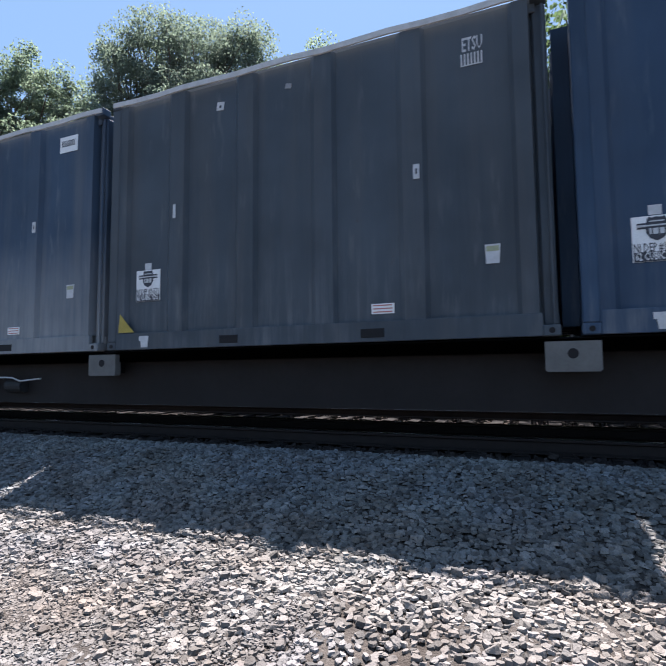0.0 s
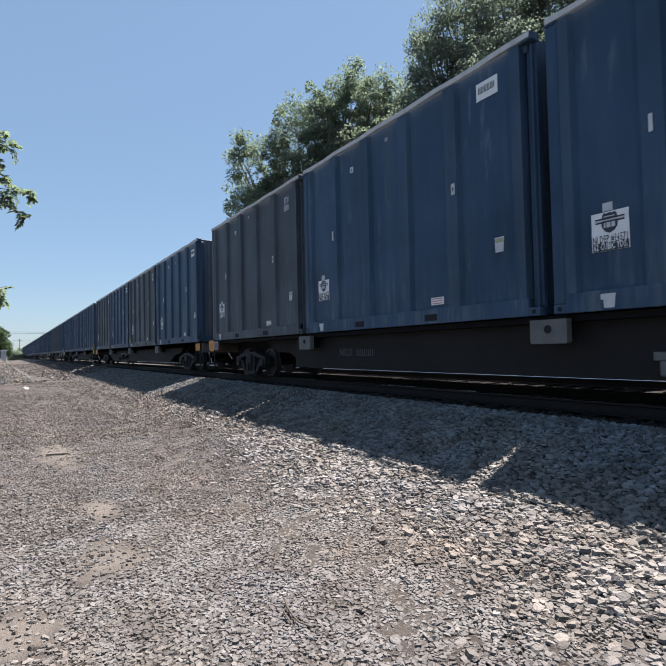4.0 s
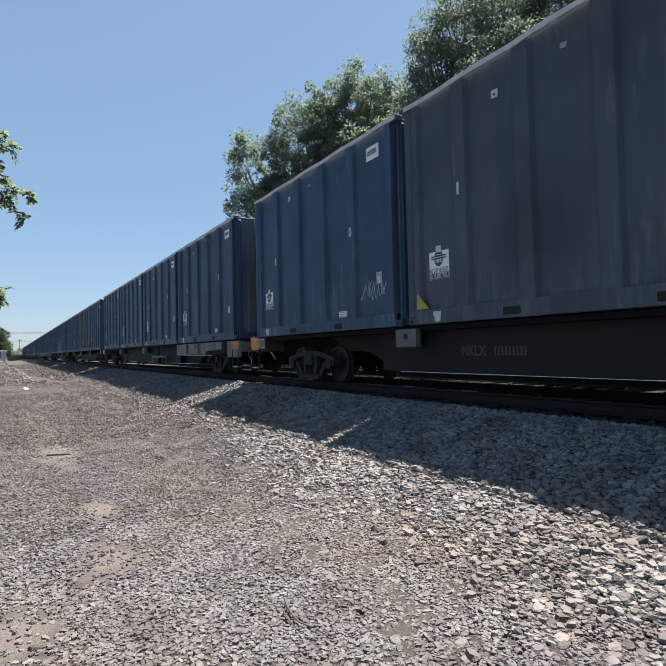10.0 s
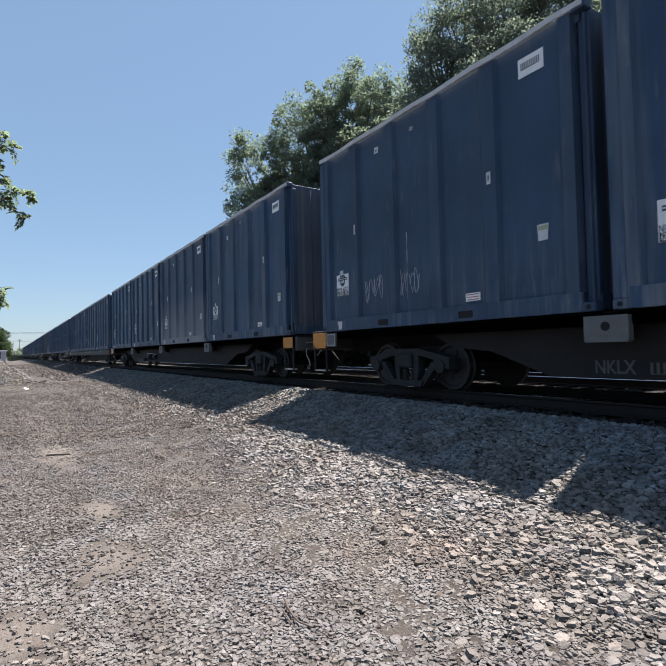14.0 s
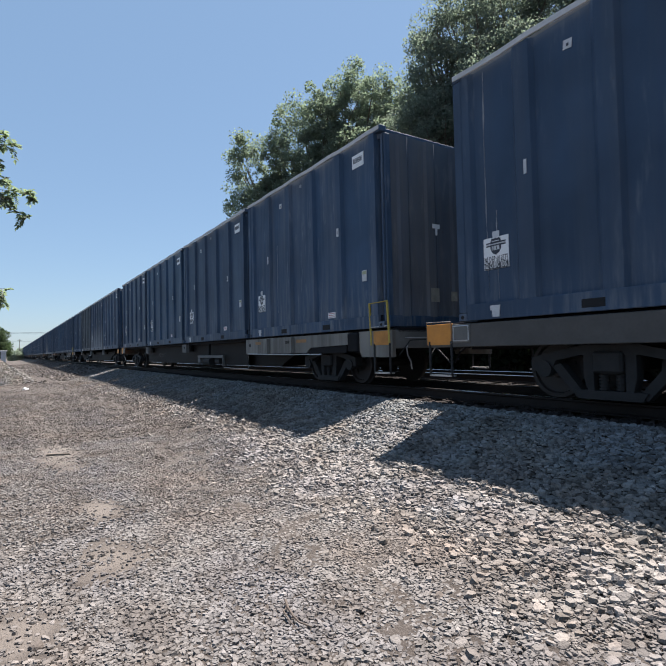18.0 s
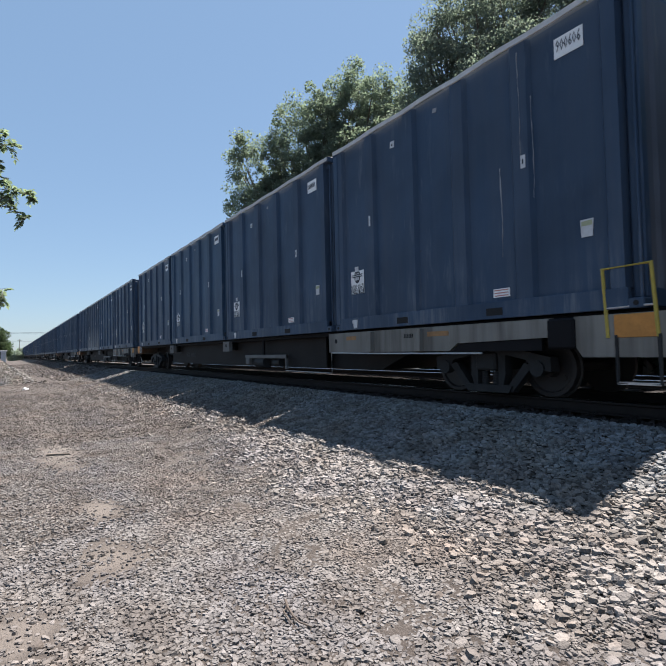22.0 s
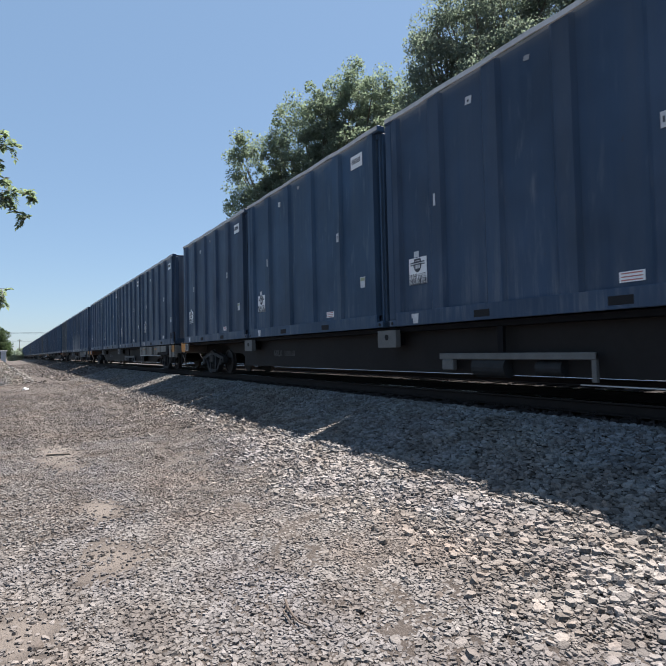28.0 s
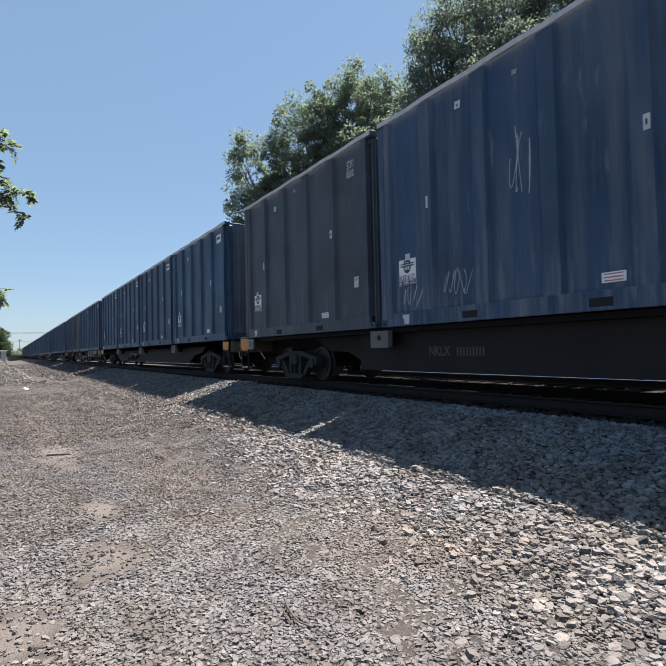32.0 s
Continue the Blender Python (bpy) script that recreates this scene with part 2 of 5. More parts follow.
BALLAST_STONE = stone_material("ballast_stone", (0.080, 0.076, 0.072), (0.172, 0.164, 0.156), (0.238, 0.225, 0.214), True)
# oil-fouled stone, darkened further: the trees' shade is put into its colour
OILY_SHADED_STONE = stone_material("oily_shade_darkened_stone", (0.020, 0.017, 0.016), (0.036, 0.031, 0.030), (0.058, 0.051, 0.048))
HEAP_STONE = stone_material("heap_stone", (0.10, 0.10, 0.096), (0.165, 0.166, 0.16), (0.25, 0.25, 0.245))
PEBBLE = stone_material("brown_pebble", (0.045, 0.041, 0.038), (0.094, 0.087, 0.083), (0.150, 0.141, 0.135))
GRAVEL_STONE = stone_material("fine_gravel_stone", (0.076, 0.073, 0.072), (0.128, 0.124, 0.121), (0.168, 0.163, 0.160))
for m in (DARK, CAST, BROWN, OILY_SHADED_STONE, TIE, RUST):   # hardly any gloss, so that track and undersides stay dark
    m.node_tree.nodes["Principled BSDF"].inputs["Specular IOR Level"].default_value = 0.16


# bare, dusty hollows in the yard: centre and half-lengths
BARE = [(0.66, 4.30, 0.30, 0.42), (0.03, 3.50, 0.24, 0.34), (0.78, 5.70, 0.20, 0.5), (0.70, 9.6, 0.35, 1.6), (0.94, 17.0, 0.7, 3.5), (0.60, 12.2, 0.45, 1.2)]


def ground_material():
    """Packed gravel and dirt: pebble cells, dusty patches, darker wheel tracks."""
    m, nt, b = material("packed_gravel")
    co = nt.nodes.new("ShaderNodeTexCoord")

    def cells(scale):
        v = nt.nodes.new("ShaderNodeTexVoronoi")
        v.inputs["Scale"].default_value = scale
        nt.links.new(co.outputs["Object"], v.inputs["Vector"])
        return v
    small, large = cells(95.0), cells(41.0)
    grey = ramp(nt, small.outputs["Color"], ((0.0, (0.045, 0.040, 0.036)), (0.6, (0.095, 0.085, 0.078)), (1.0, (0.19, 0.174, 0.163))))
    grey2 = ramp(nt, large.outputs["Color"], ((0.0, (0.05, 0.045, 0.041)), (0.6, (0.10, 0.09, 0.083)), (1.0, (0.18, 0.165, 0.154))))
    c = mix(nt, 0.45, grey, grey2)
    # dark rims between the cells paint the shade of crevices
    gap = ramp(nt, small.outputs["Distance"], ((0.25, g3(0)), (0.7, g3(0.65))))
    c = mix(nt, gap, c, (0.05, 0.043, 0.038))
    dirt = ramp(nt, noise_at(nt, 0.55, 5.0, (1.0, 0.45, 1.0), rough=0.6), ((0.54, g3(0)), (0.68, g3(0.65))))
    c = mix(nt, dirt, c, (0.104, 0.090, 0.079))
    tint = ramp(nt, noise_at(nt, 0.22, 4.0, (1.0, 0.35, 1.0)), ((0.35, (0.52, 0.49, 0.47)), (0.65, (0.90, 0.88, 0.87))))
    c = mix(nt, 1.0, c, tint, "MULTIPLY")
    c = mix(nt, 1.0, c, ramp(nt, noise_at(nt, 2.4, 4.0, rough=0.6), ((0.36, (0.58, 0.53, 0.49)), (0.56, (1.05, 1.05, 1.05)))), "MULTIPLY")
    # pale dusty crusts in the bare hollows
    for bx, by, rx, ry in BARE:
        mp = nt.nodes.new("ShaderNodeMapping")
        mp.vector_type = "TEXTURE"
        mp.inputs["Location"].default_value, mp.inputs["Scale"].default_value = (bx, by, 0), (rx * 1.15, ry * 1.15, 50)
        nt.links.new(co.outputs["Object"], mp.inputs["Vector"])
        ln = nt.nodes.new("ShaderNodeVectorMath")
        ln.operation = "LENGTH"
        nt.links.new(mp.outputs[0], ln.inputs[0])
        ad = nt.nodes.new("ShaderNodeMath")
        ad.operation = "ADD"
        nt.links.new(ln.outputs["Value"], ad.inputs[0])
        nt.links.new(noise_at(nt, 5.0, 4.0), ad.inputs[1])
        c = mix(nt, ramp(nt, half(nt, ad.outputs[0]), ((0.40, g3(0.75)), (0.78, g3(0)))), c, (0.130, 0.115, 0.103))
    nt.links.new(c, b.inputs["Base Color"])
    b.inputs["Roughness"].default_value = 0.92
    h = nt.nodes.new("ShaderNodeMath")
    h.operation = "ADD"
    nt.links.new(small.outputs["Distance"], h.inputs[0])
    nt.links.new(large.outputs["Distance"], h.inputs[1])
    bump(nt, b, h.outputs[0], 0.8, -0.010)
    return m


GROUND = ground_material()


# ---- mesh helpers ----
def mesh_from(name, bm, mats):
    me = bpy.data.meshes.new(name)
    bm.to_mesh(me)
    bm.free()
    for m in (mats if isinstance(mats, (list, tuple)) else [mats]):
        me.materials.append(m)
    return me


def part(name, bm, mat, parent, label=""):
    """Link a bmesh as one mesh object under a thing or a part."""
    ob = new(name, bm if isinstance(bm, bpy.types.Mesh) else mesh_from(name, bm, mat))
    ob.parent = parent
    if label:
        ob["label"] = label
    return ob


def empty(name):
    ob = new(name)
    ob.empty_display_size = 0.3
    return ob


def box(bm, x0, x1, y0, y1, z0, z1, bevel=0.0):
    made = bmesh.ops.create_cube(bm, size=1.0, matrix=Matrix.LocRotScale(((x0 + x1) / 2, (y0 + y1) / 2, (z0 + z1) / 2), None,
                                 (abs(x1 - x0), abs(y1 - y0), abs(z1 - z0))))
    if bevel:
        edges = {e for v in made["verts"] for e in v.link_edges}
        bmesh.ops.bevel(bm, geom=list(edges), offset=bevel, segments=1, affect="EDGES", profile=0.5)
    return bm


def boxed(*a, **k):
    return box(bmesh.new(), *a, **k)


def cyl(bm, c, axis, r, length, seg=16, r2=None):
    rot = {"x": Euler((0, radians(90), 0)), "y": Euler((radians(90), 0, 0)), "z": Euler((0, 0, 0))}[axis]
    bmesh.ops.create_cone(bm, cap_ends=True, segments=seg, radius1=r, radius2=r if r2 is None else r2, depth=length,
                          matrix=Matrix.LocRotScale(c, rot, None))
    return bm


def prism(bm, outline, x0, x1):
    """A flat outline of (y, z) points, pushed from x0 to x1."""
    a = [bm.verts.new((x0, y, z)) for y, z in outline]
    b = [bm.verts.new((x1, y, z)) for y, z in outline]
    n = len(outline)
    fa, fb = bm.faces.new(a), bm.faces.new(b[::-1])
    for i in range(n):
        bm.faces.new((a[i], b[i], b[(i + 1) % n], a[(i + 1) % n]))
    bmesh.ops.recalc_face_normals(bm, faces=bm.faces)
    return bm


def tube(bm, points, r0, r1=None, seg=7):
    """A tapered round bar along points."""
    pts = [Vector(p) for p in points]
    r1 = r0 if r1 is None else r1
    rings = []
    for i, p in enumerate(pts):
        d = (pts[min(i + 1, len(pts) - 1)] - pts[max(i - 1, 0)]).normalized()
        s = d.orthogonal().normalized()
        q = d.cross(s)
        r = r0 + (r1 - r0) * i / max(1, len(pts) - 1)
        rings.append([bm.verts.new(p + r * (s * math.cos(a) + q * math.sin(a))) for a in [2 * math.pi * k / seg for k in range(seg)]])
    for a, b in zip(rings, rings[1:]):
        for k in range(seg):
            bm.faces.new((a[k], a[(k + 1) % seg], b[(k + 1) % seg], b[k]))
    bm.faces.new(rings[0][::-1]), bm.faces.new(rings[-1])
    return bm


def lathe(bm, profile, x_axis_centre, seg=24):
    """Turn (x, radius) points round the x axis through the centre."""
    cy, cz = x_axis_centre
    rings = []
    for x, r in profile:
        rings.append([bm.verts.new((x, cy + r * math.cos(2 * math.pi * k / seg), cz + r * math.sin(2 * math.pi * k / seg))) for k in range(seg)])
    for a, b in zip(rings, rings[1:]):
        for k in range(seg):
            bm.faces.new((a[k], a[(k + 1) % seg], b[(k + 1) % seg], b[k]))
    bm.faces.new(rings[0][::-1]), bm.faces.new(rings[-1])
    bmesh.ops.recalc_face_normals(bm, faces=bm.faces)
    return bm


def soup(name, verts, faces, mat):
    """A mesh from arrays; all faces have the same number of corners."""
    me = bpy.data.meshes.new(name)
    n, k = faces.shape
    me.vertices.add(len(verts))
    me.vertices.foreach_set("co", np.ascontiguousarray(verts, dtype=np.float32).ravel())
    me.loops.add(n * k)
    me.loops.foreach_set("vertex_index", np.ascontiguousarray(faces, dtype=np.int32).ravel())
    me.polygons.add(n)
    me.polygons.foreach_set("loop_start", np.arange(0, n * k, k, dtype=np.int32))
    me.update(calc_edges=True)
    me.shade_flat()
    me.materials.append(mat)
    return me

# ---- ground: one sheet, with the ballast bank of the two tracks ----
BANK_X = np.array([-60, 2.3, 2.9, 4.0, 4.82, 5.55, 5.85, 6.12, 13.0, 13.4, 14.2, 15.2, 17.0, 60])
BANK_Z = np.array([0.0, 0.0, 0.05, 0.25, 0.46, 0.66, 0.695, 0.63, 0.59, 0.58, 0.42, 1.1, 2.3, 2.6])


def bank(x):
    return np.interp(x, BANK_X, BANK_Z)


def rough_ground(x, y):
    """Low swells and hollows of the yard, flat along the tracks."""
    s = 0.022 * np.sin(x * 1.7 + 0.6 * y) * np.sin(y * 0.9 - x * 0.4) + 0.03 * np.sin(x * 0.55 + 1.3) * np.sin(y * 0.31)
    return s * np.clip((5.0 - x) / 2.0, 0, 1) * np.clip((70 - np.abs(y)) / 40, 0, 1)


def ground_z(x, y):
    return bank(x) + rough_ground(x, y)


def spread(near, step, far, grow):
    out, d = [], step
    v = near
    while v < far:
        out.append(v)
        v += d
        d *= grow
    return out + [far]


def build_ground():
    xs = np.array(sorted([-v for v in spread(2.0, 0.25, 1500, 1.25)] + list(np.arange(-1.9, 15.2, 0.12)) + spread(15.3, 0.4, 1500, 1.3)))
    ys = np.array(sorted([-v for v in spread(2.2, 0.25, 1500, 1.25)] + list(np.arange(-2.0, 12.0, 0.16)) + spread(12.1, 0.25, 2500, 1.07)))
    gx, gy = np.meshgrid(xs, ys, indexing="ij")
    gz = ground_z(gx, gy)
    gz += np.where((gx > 1.8) & (gx < 15) & (np.abs(gy) < 60), np.random.RandomState(3).uniform(-0.014, 0.014, gx.shape), 0)
    verts = np.stack([gx, gy, gz], -1).reshape(-1, 3)
    nx, ny = len(xs), len(ys)
    i = np.arange(nx * ny).reshape(nx, ny)
    faces = np.stack([i[:-1, :-1], i[1:, :-1], i[1:, 1:], i[:-1, 1:]], -1).reshape(-1, 4)
    ob = new("ground", soup("ground", verts, faces, GROUND))
    ob.data.shade_smooth()
    tagged(ob, "packed grey gravel yard rising to a stone ballast bank", "ground", kind="structure")


build_ground()


def stones(name, spots, size, flat, mat, seed, sink=0.30, lift=None, k=5, tilt=0.15, pile=0.0):
    """Many broken stones, one mesh: uneven slabs with chamfered flanks and a faceted top. size is a range of widths; pile lifts some onto others."""
    rng = np.random.RandomState(seed)
    x, y = spots
    n = len(x)
    w = size[0] + (size[1] - size[0]) * rng.beta(1.5, 2.6, n)
    h = w * rng.uniform(flat[0], flat[1], n)
    ang = (np.arange(k)[None] + rng.uniform(-0.4, 0.4, (n, k))) * (2 * np.pi / k)
    rad = 0.5 * w[:, None] * rng.uniform(0.84, 1.12, (n, k))
    asp = rng.uniform(0.58, 1.0, n)[:, None]
    ux, uy = rad * np.cos(ang), rad * np.sin(ang) * asp
    inset = rng.uniform(0.66, 0.95, (n, k))
    slope = rng.normal(0, 0.13, (n, 2))
    tz = 0.5 * h[:, None] + ux * slope[:, :1] + uy * slope[:, 1:] + h[:, None] * rng.uniform(-0.14, 0.10, (n, k))
    fx, fy = rng.normal(0, 0.10, n) * w, rng.normal(0, 0.08, n) * w
    vx = np.concatenate([ux, ux * inset, fx[:, None]], 1)
    vy = np.concatenate([uy, uy * inset, fy[:, None]], 1)
    vz = np.concatenate([-h[:, None] * rng.uniform(0.1, 0.5, (n, k)), tz, (0.5 * h + fx * slope[:, 0] + fy * slope[:, 1] + h * rng.uniform(-0.05, 0.07, n))[:, None]], 1)
    a, b, c = rng.uniform(0, 6.28, n)[:, None], rng.normal(0, tilt, n)[:, None], rng.normal(0, tilt, n)[:, None]
    vy, vz = vy * np.cos(b) - vz * np.sin(b), vy * np.sin(b) + vz * np.cos(b)
    vx, vz = vx * np.cos(c) + vz * np.sin(c), -vx * np.sin(c) + vz * np.cos(c)
    vx, vy = vx * np.cos(a) - vy * np.sin(a), vx * np.sin(a) + vy * np.cos(a)
    z = (ground_z(x, y) if lift is None else lift(x, y)) + h * (0.5 - sink) + rng.uniform(-0.004, 0.006, n)
    z = z + pile * w * (rng.uniform(0, 1, n) < 0.35)
    verts = np.stack([vx + x[:, None], vy + y[:, None], vz + z[:, None]], -1).reshape(-1, 3)
    tri = [(i, (i + 1) % k, k + (i + 1) % k) for i in range(k)] + [(i, k + (i + 1) % k, k + i) for i in range(k)] + [(2 * k, k + i, k + (i + 1) % k) for i in range(k)]
    faces = (np.array(tri)[None] + (np.arange(n) * (2 * k + 1))[:, None, None]).reshape(-1, 3)
    return new(name, soup(name, verts, faces, mat))


def packed(region, step, seed, keep=None, loose=0.0):
    """Spots on a shaken grid, so that neighbours lie side by side; loose adds a share of chance ones on top."""
    rng = np.random.RandomState(seed)
    x0, x1, y0, y1 = region
    gx, gy = np.meshgrid(np.arange(x0, x1, step), np.arange(y0, y1, step * 0.87))
    gx = gx + (np.arange(gx.shape[0]) % 2)[:, None] * step / 2
    x, y = (gx + rng.uniform(-0.3, 0.3, gx.shape) * step).ravel(), (gy + rng.uniform(-0.3, 0.3, gx.shape) * step).ravel()
    m = int(len(x) * loose)
    x, y = np.concatenate([x, rng.uniform(x0, x1, m)]), np.concatenate([y, rng.uniform(y0, y1, m)])
    # the part of the yard before the camera's stand
    ok = (x * 0.54 + y * 0.84 > 2.1 - 1.6 * rng.uniform(0, 1, len(x)) ** 2) | (x > 2.2) if region[3] > 4 else np.ones(len(x), bool)
    if keep is not None:
        ok &= rng.uniform(0, 1, len(x)) < keep(x, y)
    return x[ok], y[ok]


def coarse(x, y):
    """Share of coarse stone: full on the bank, fading into the yard."""
    edge = 1.95 + 0.11 * np.clip(y, 0, 10) + 0.16 * np.sin(y * 0.8) + 0.12 * np.sin(y * 2.3)
    return np.clip((x - edge) / 1.3, 0.012, 1)


def fine_cover(x, y):
    """Share of fine gravel: thick near the bank, thin in the bare hollows."""
    c = np.clip(1.25 - 0.05 * y, 0.45, 1) * np.clip(0.85 + 0.45 * np.sin(x * 2.1 + 0.7 * y) * np.sin(y * 1.3 - x), 0.78, 1)
    for bx, by, rx, ry in BARE:
        wob = 0.25 * np.sin(x * 9 + y * 5) + 0.2 * np.sin(y * 11 - x * 4)
        c = c * np.clip(0.6 * (((x - bx) / rx) ** 2 + ((y - by) / ry) ** 2) - 0.1 + wob, 0.16, 1)
    return c


tagged(stones("ballast_bank_near", packed((1.4, 6.10, -1.5, 9.0), 0.050, 11, coarse, 0.5), (0.042, 0.108), (0.22, 0.40), BALLAST_STONE, 11, k=7, tilt=0.12, pile=0.13),
       "coarse pale grey crushed stone on the track bank", "ballast", kind="stuff")
tagged(stones("ballast_bank_far", packed((1.6, 6.08, 9.0, 36.0), 0.072, 12, coarse, 0.3), (0.05, 0.115), (0.32, 0.58), BALLAST_STONE, 12, tilt=0.2, pile=0.16),
       "coarse grey crushed stone on the track bank", "ballast", kind="stuff")
tagged(stones("ballast_between_rails", packed((5.95, 13.4, -4.0, 16.0), 0.115, 13), (0.06, 0.16), (0.35, 0.7), OILY_SHADED_STONE, 13, k=4),
       "dirty crushed stone between the ties, darkened for tree shade", "ballast", kind="stuff")
tagged(stones("fine_gravel_near", packed((-0.6, 3.8, 1.2, 5.0), 0.0245, 14, fine_cover, 0.55), (0.020, 0.064), (0.20, 0.36), GRAVEL_STONE, 14, tilt=0.09),
       "fine pale gravel scattered over packed dirt", "gravel", kind="stuff")
tagged(stones("fine_gravel_far", packed((-0.8, 4.2, 5.0, 10.5), 0.029, 19, fine_cover, 0.4), (0.020, 0.060), (0.22, 0.40), GRAVEL_STONE, 19, k=4, tilt=0.17),
       "fine pale gravel scattered over packed dirt", "gravel", kind="stuff")
tagged(stones("thin_gravel", packed((-1.5, 4.3, 10.5, 25.0), 0.048, 20, lambda x, y: np.clip(0.75 + 0.25 * np.sin(x * 2.0 + y * 0.7), 0.4, 1) * np.clip((27 - y) / 14, 0.3, 1), 0.3),
              (0.028, 0.078), (0.2, 0.4), PEBBLE, 20, k=4, sink=0.35),
       "thin brown gravel over packed dirt", "gravel", kind="stuff")
tagged(stones("loose_pebbles", packed((-3.0, 3.4, 21.0, 36.0), 0.105, 15, lambda x, y: np.clip(0.62 + 0.5 * np.sin(x * 1.3 + y * 0.35), 0.15, 1), 0.3),
              (0.026, 0.09), (0.18, 0.36), PEBBLE, 15, k=4, sink=0.4),
       "loose brown and grey pebbles on the yard", "pebbles", kind="stuff")
tagged(stones("bank_behind", packed((2.4, 5.95, -34.0, -1.5), 0.13, 17, coarse, 0.2), (0.07, 0.19), (0.35, 0.6), BALLAST_STONE, 17, k=4),
       "coarse grey crushed stone on the track bank", "ballast", kind="stuff")
tagged(stones("gravel_behind", packed((-7.0, 2.6, -7.0, 2.6), 0.13, 18, lambda x, y: np.where(x * 0.54 + y * 0.84 > 2.2, 0.0, 0.8), 0.3), (0.03, 0.085), (0.3, 0.55), GRAVEL_STONE, 18, k=4),
       "loose gravel over the packed yard", "gravel", kind="stuff")
tagged(stones("far_rubble", packed((-4.0, 5.9, 36.0, 120.0), 0.32, 16, lambda x, y: np.clip(0.55 + 0.5 * np.sin(x * 1.1 + y * 0.21) + (x > 2.5), 0.1, 1), 0.2),
              (0.10, 0.36), (0.2, 0.4), PEBBLE, 16, k=4),
       "brown rubble and clods over the far yard", "rubble", kind="stuff")


# ---- the two tracks ----
def rail_mesh(y0, y1):
    """One flat-bottomed rail, its foot at z 0, with a worn shiny head."""
    prof = [(-0.075, 0), (0.075, 0), (0.075, 0.012), (0.012, 0.03), (0.009, 0.125), (0.036, 0.14), (0.037, 0.165), (0.028, 0.176), (-0.028, 0.176),
            (-0.037, 0.165), (-0.036, 0.14), (-0.009, 0.125), (-0.012, 0.03), (-0.075, 0.012)]
    bm = bmesh.new()
    a = [bm.verts.new((x, y0, z)) for x, z in prof]
    b = [bm.verts.new((x, y1, z)) for x, z in prof]
    for i in range(len(prof)):
        j = (i + 1) % len(prof)
        f = bm.faces.new((a[i], a[j], b[j], b[i]))
        f.material_index = 1 if i in (6, 7, 8) else 0
    bm.faces.new(a[::-1]), bm.faces.new(b)
    bmesh.ops.recalc_face_normals(bm, faces=bm.faces)
    return mesh_from("rail", bm, [RUST, SHINE])


RAIL = rail_mesh(-40, 900)


def tie_mesh(seed):
    rng = random.Random(seed)
    bm = boxed(-1.30, 1.30, -0.115, 0.115, -0.18, 0.0, bevel=0.012)
    for v in bm.verts:
        v.co += Vector((rng.uniform(-0.02, 0.02), rng.uniform(-0.008, 0.008), rng.uniform(-0.008, 0.004)))
    return mesh_from("tie", bm, TIE)


TIES = [tie_mesh(s) for s in range(4)]
PLATE = boxed(-0.19, 0.19, -0.09, 0.09, 0.001, 0.016, bevel=0.004)
for sx in (-0.10, 0.10):
    for sy in (-0.05, 0.05):
        box(PLATE, sx - 0.014, sx + 0.014, sy - 0.012, sy + 0.012, 0.016, 0.042, bevel=0.004)
PLATE = mesh_from("tie_plate", PLATE, RUST)


def build_track(cx, label, first, last, plates):
    track = tagged(empty("railway_track"), label, "railway track", group="tracks", kind="structure")
    track.location = (cx, 0, RAIL_Z)
    for sx in (-0.755, 0.755):
        part("rail", RAIL, None, track, "rusty steel rail with a polished head").location = (sx, 0, -0.176)
    rng = random.Random(int(cx * 10))
    y, i = first, 0
    while y < last:
        t = part("tie", TIES[rng.randrange(4)], None, track)
        t.location, t.rotation_euler = (rng.uniform(-0.06, 0.06), y, -0.192), (0, 0, rng.uniform(-0.012, 0.012))
        if plates and -2 < y < 14:
            for sx in (-0.755, 0.755):
                part("tie_plate", PLATE, None, t).location = (sx - t.location.x, 0, 0)
        y += 0.52 + rng.uniform(-0.02, 0.02)


build_track(TRACK_X, "rusty railway track on dark wooden ties under the train", -6, 70, True)
build_track(TRACK2_X, "second empty railway track on wooden ties", -6, 40, False)


# ---- containers: origin at the near front corner's foot, on the car's centre line; +y runs to the rear ----
BAY = 0.070               # how far the flat bays lie behind the ribs


def wall_mesh():
    """Both pressed side walls: five flat bays between shallow proud ribs."""
    bm = bmesh.new()
    z0, z1 = 0.25, CON_H - 0.088
    prof = [(0.19, -0.10), (0.20, BAY), (0.37, BAY), (0.42, 0.0)]
    for y in (1.38, 2.55, 3.72, 4.89):
        prof += [(y, 0.0), (y + 0.045, BAY), (y + 0.29, BAY), (y + 0.37, 0.0)]
    prof += [(CON_L - 0.36, 0.0), (CON_L - 0.31, BAY - 0.006), (CON_L - 0.15, BAY - 0.006)]
    for side in (-1, 1):
        xs = CON_W / 2 - 0.008 - BAY
        a = [bm.verts.new((side * (xs + d), y, z0)) for y, d in prof]
        b = [bm.verts.new((side * (xs + d), y, z1)) for y, d in prof]
        for i in range(len(prof) - 1):
            f = (a[i], a[i + 1], b[i + 1], b[i])
            bm.faces.new(f if side > 0 else f[::-1]).material_index = 1 if min(prof[i][1], prof[i + 1][1]) > 0.04 else 0
    # floor and inner closure, so that no light leaks through
    box(bm, -CON_W / 2 + 0.17, CON_W / 2 - 0.17, 0.09, CON_L - 0.09, 0.06, z1)
    return bm


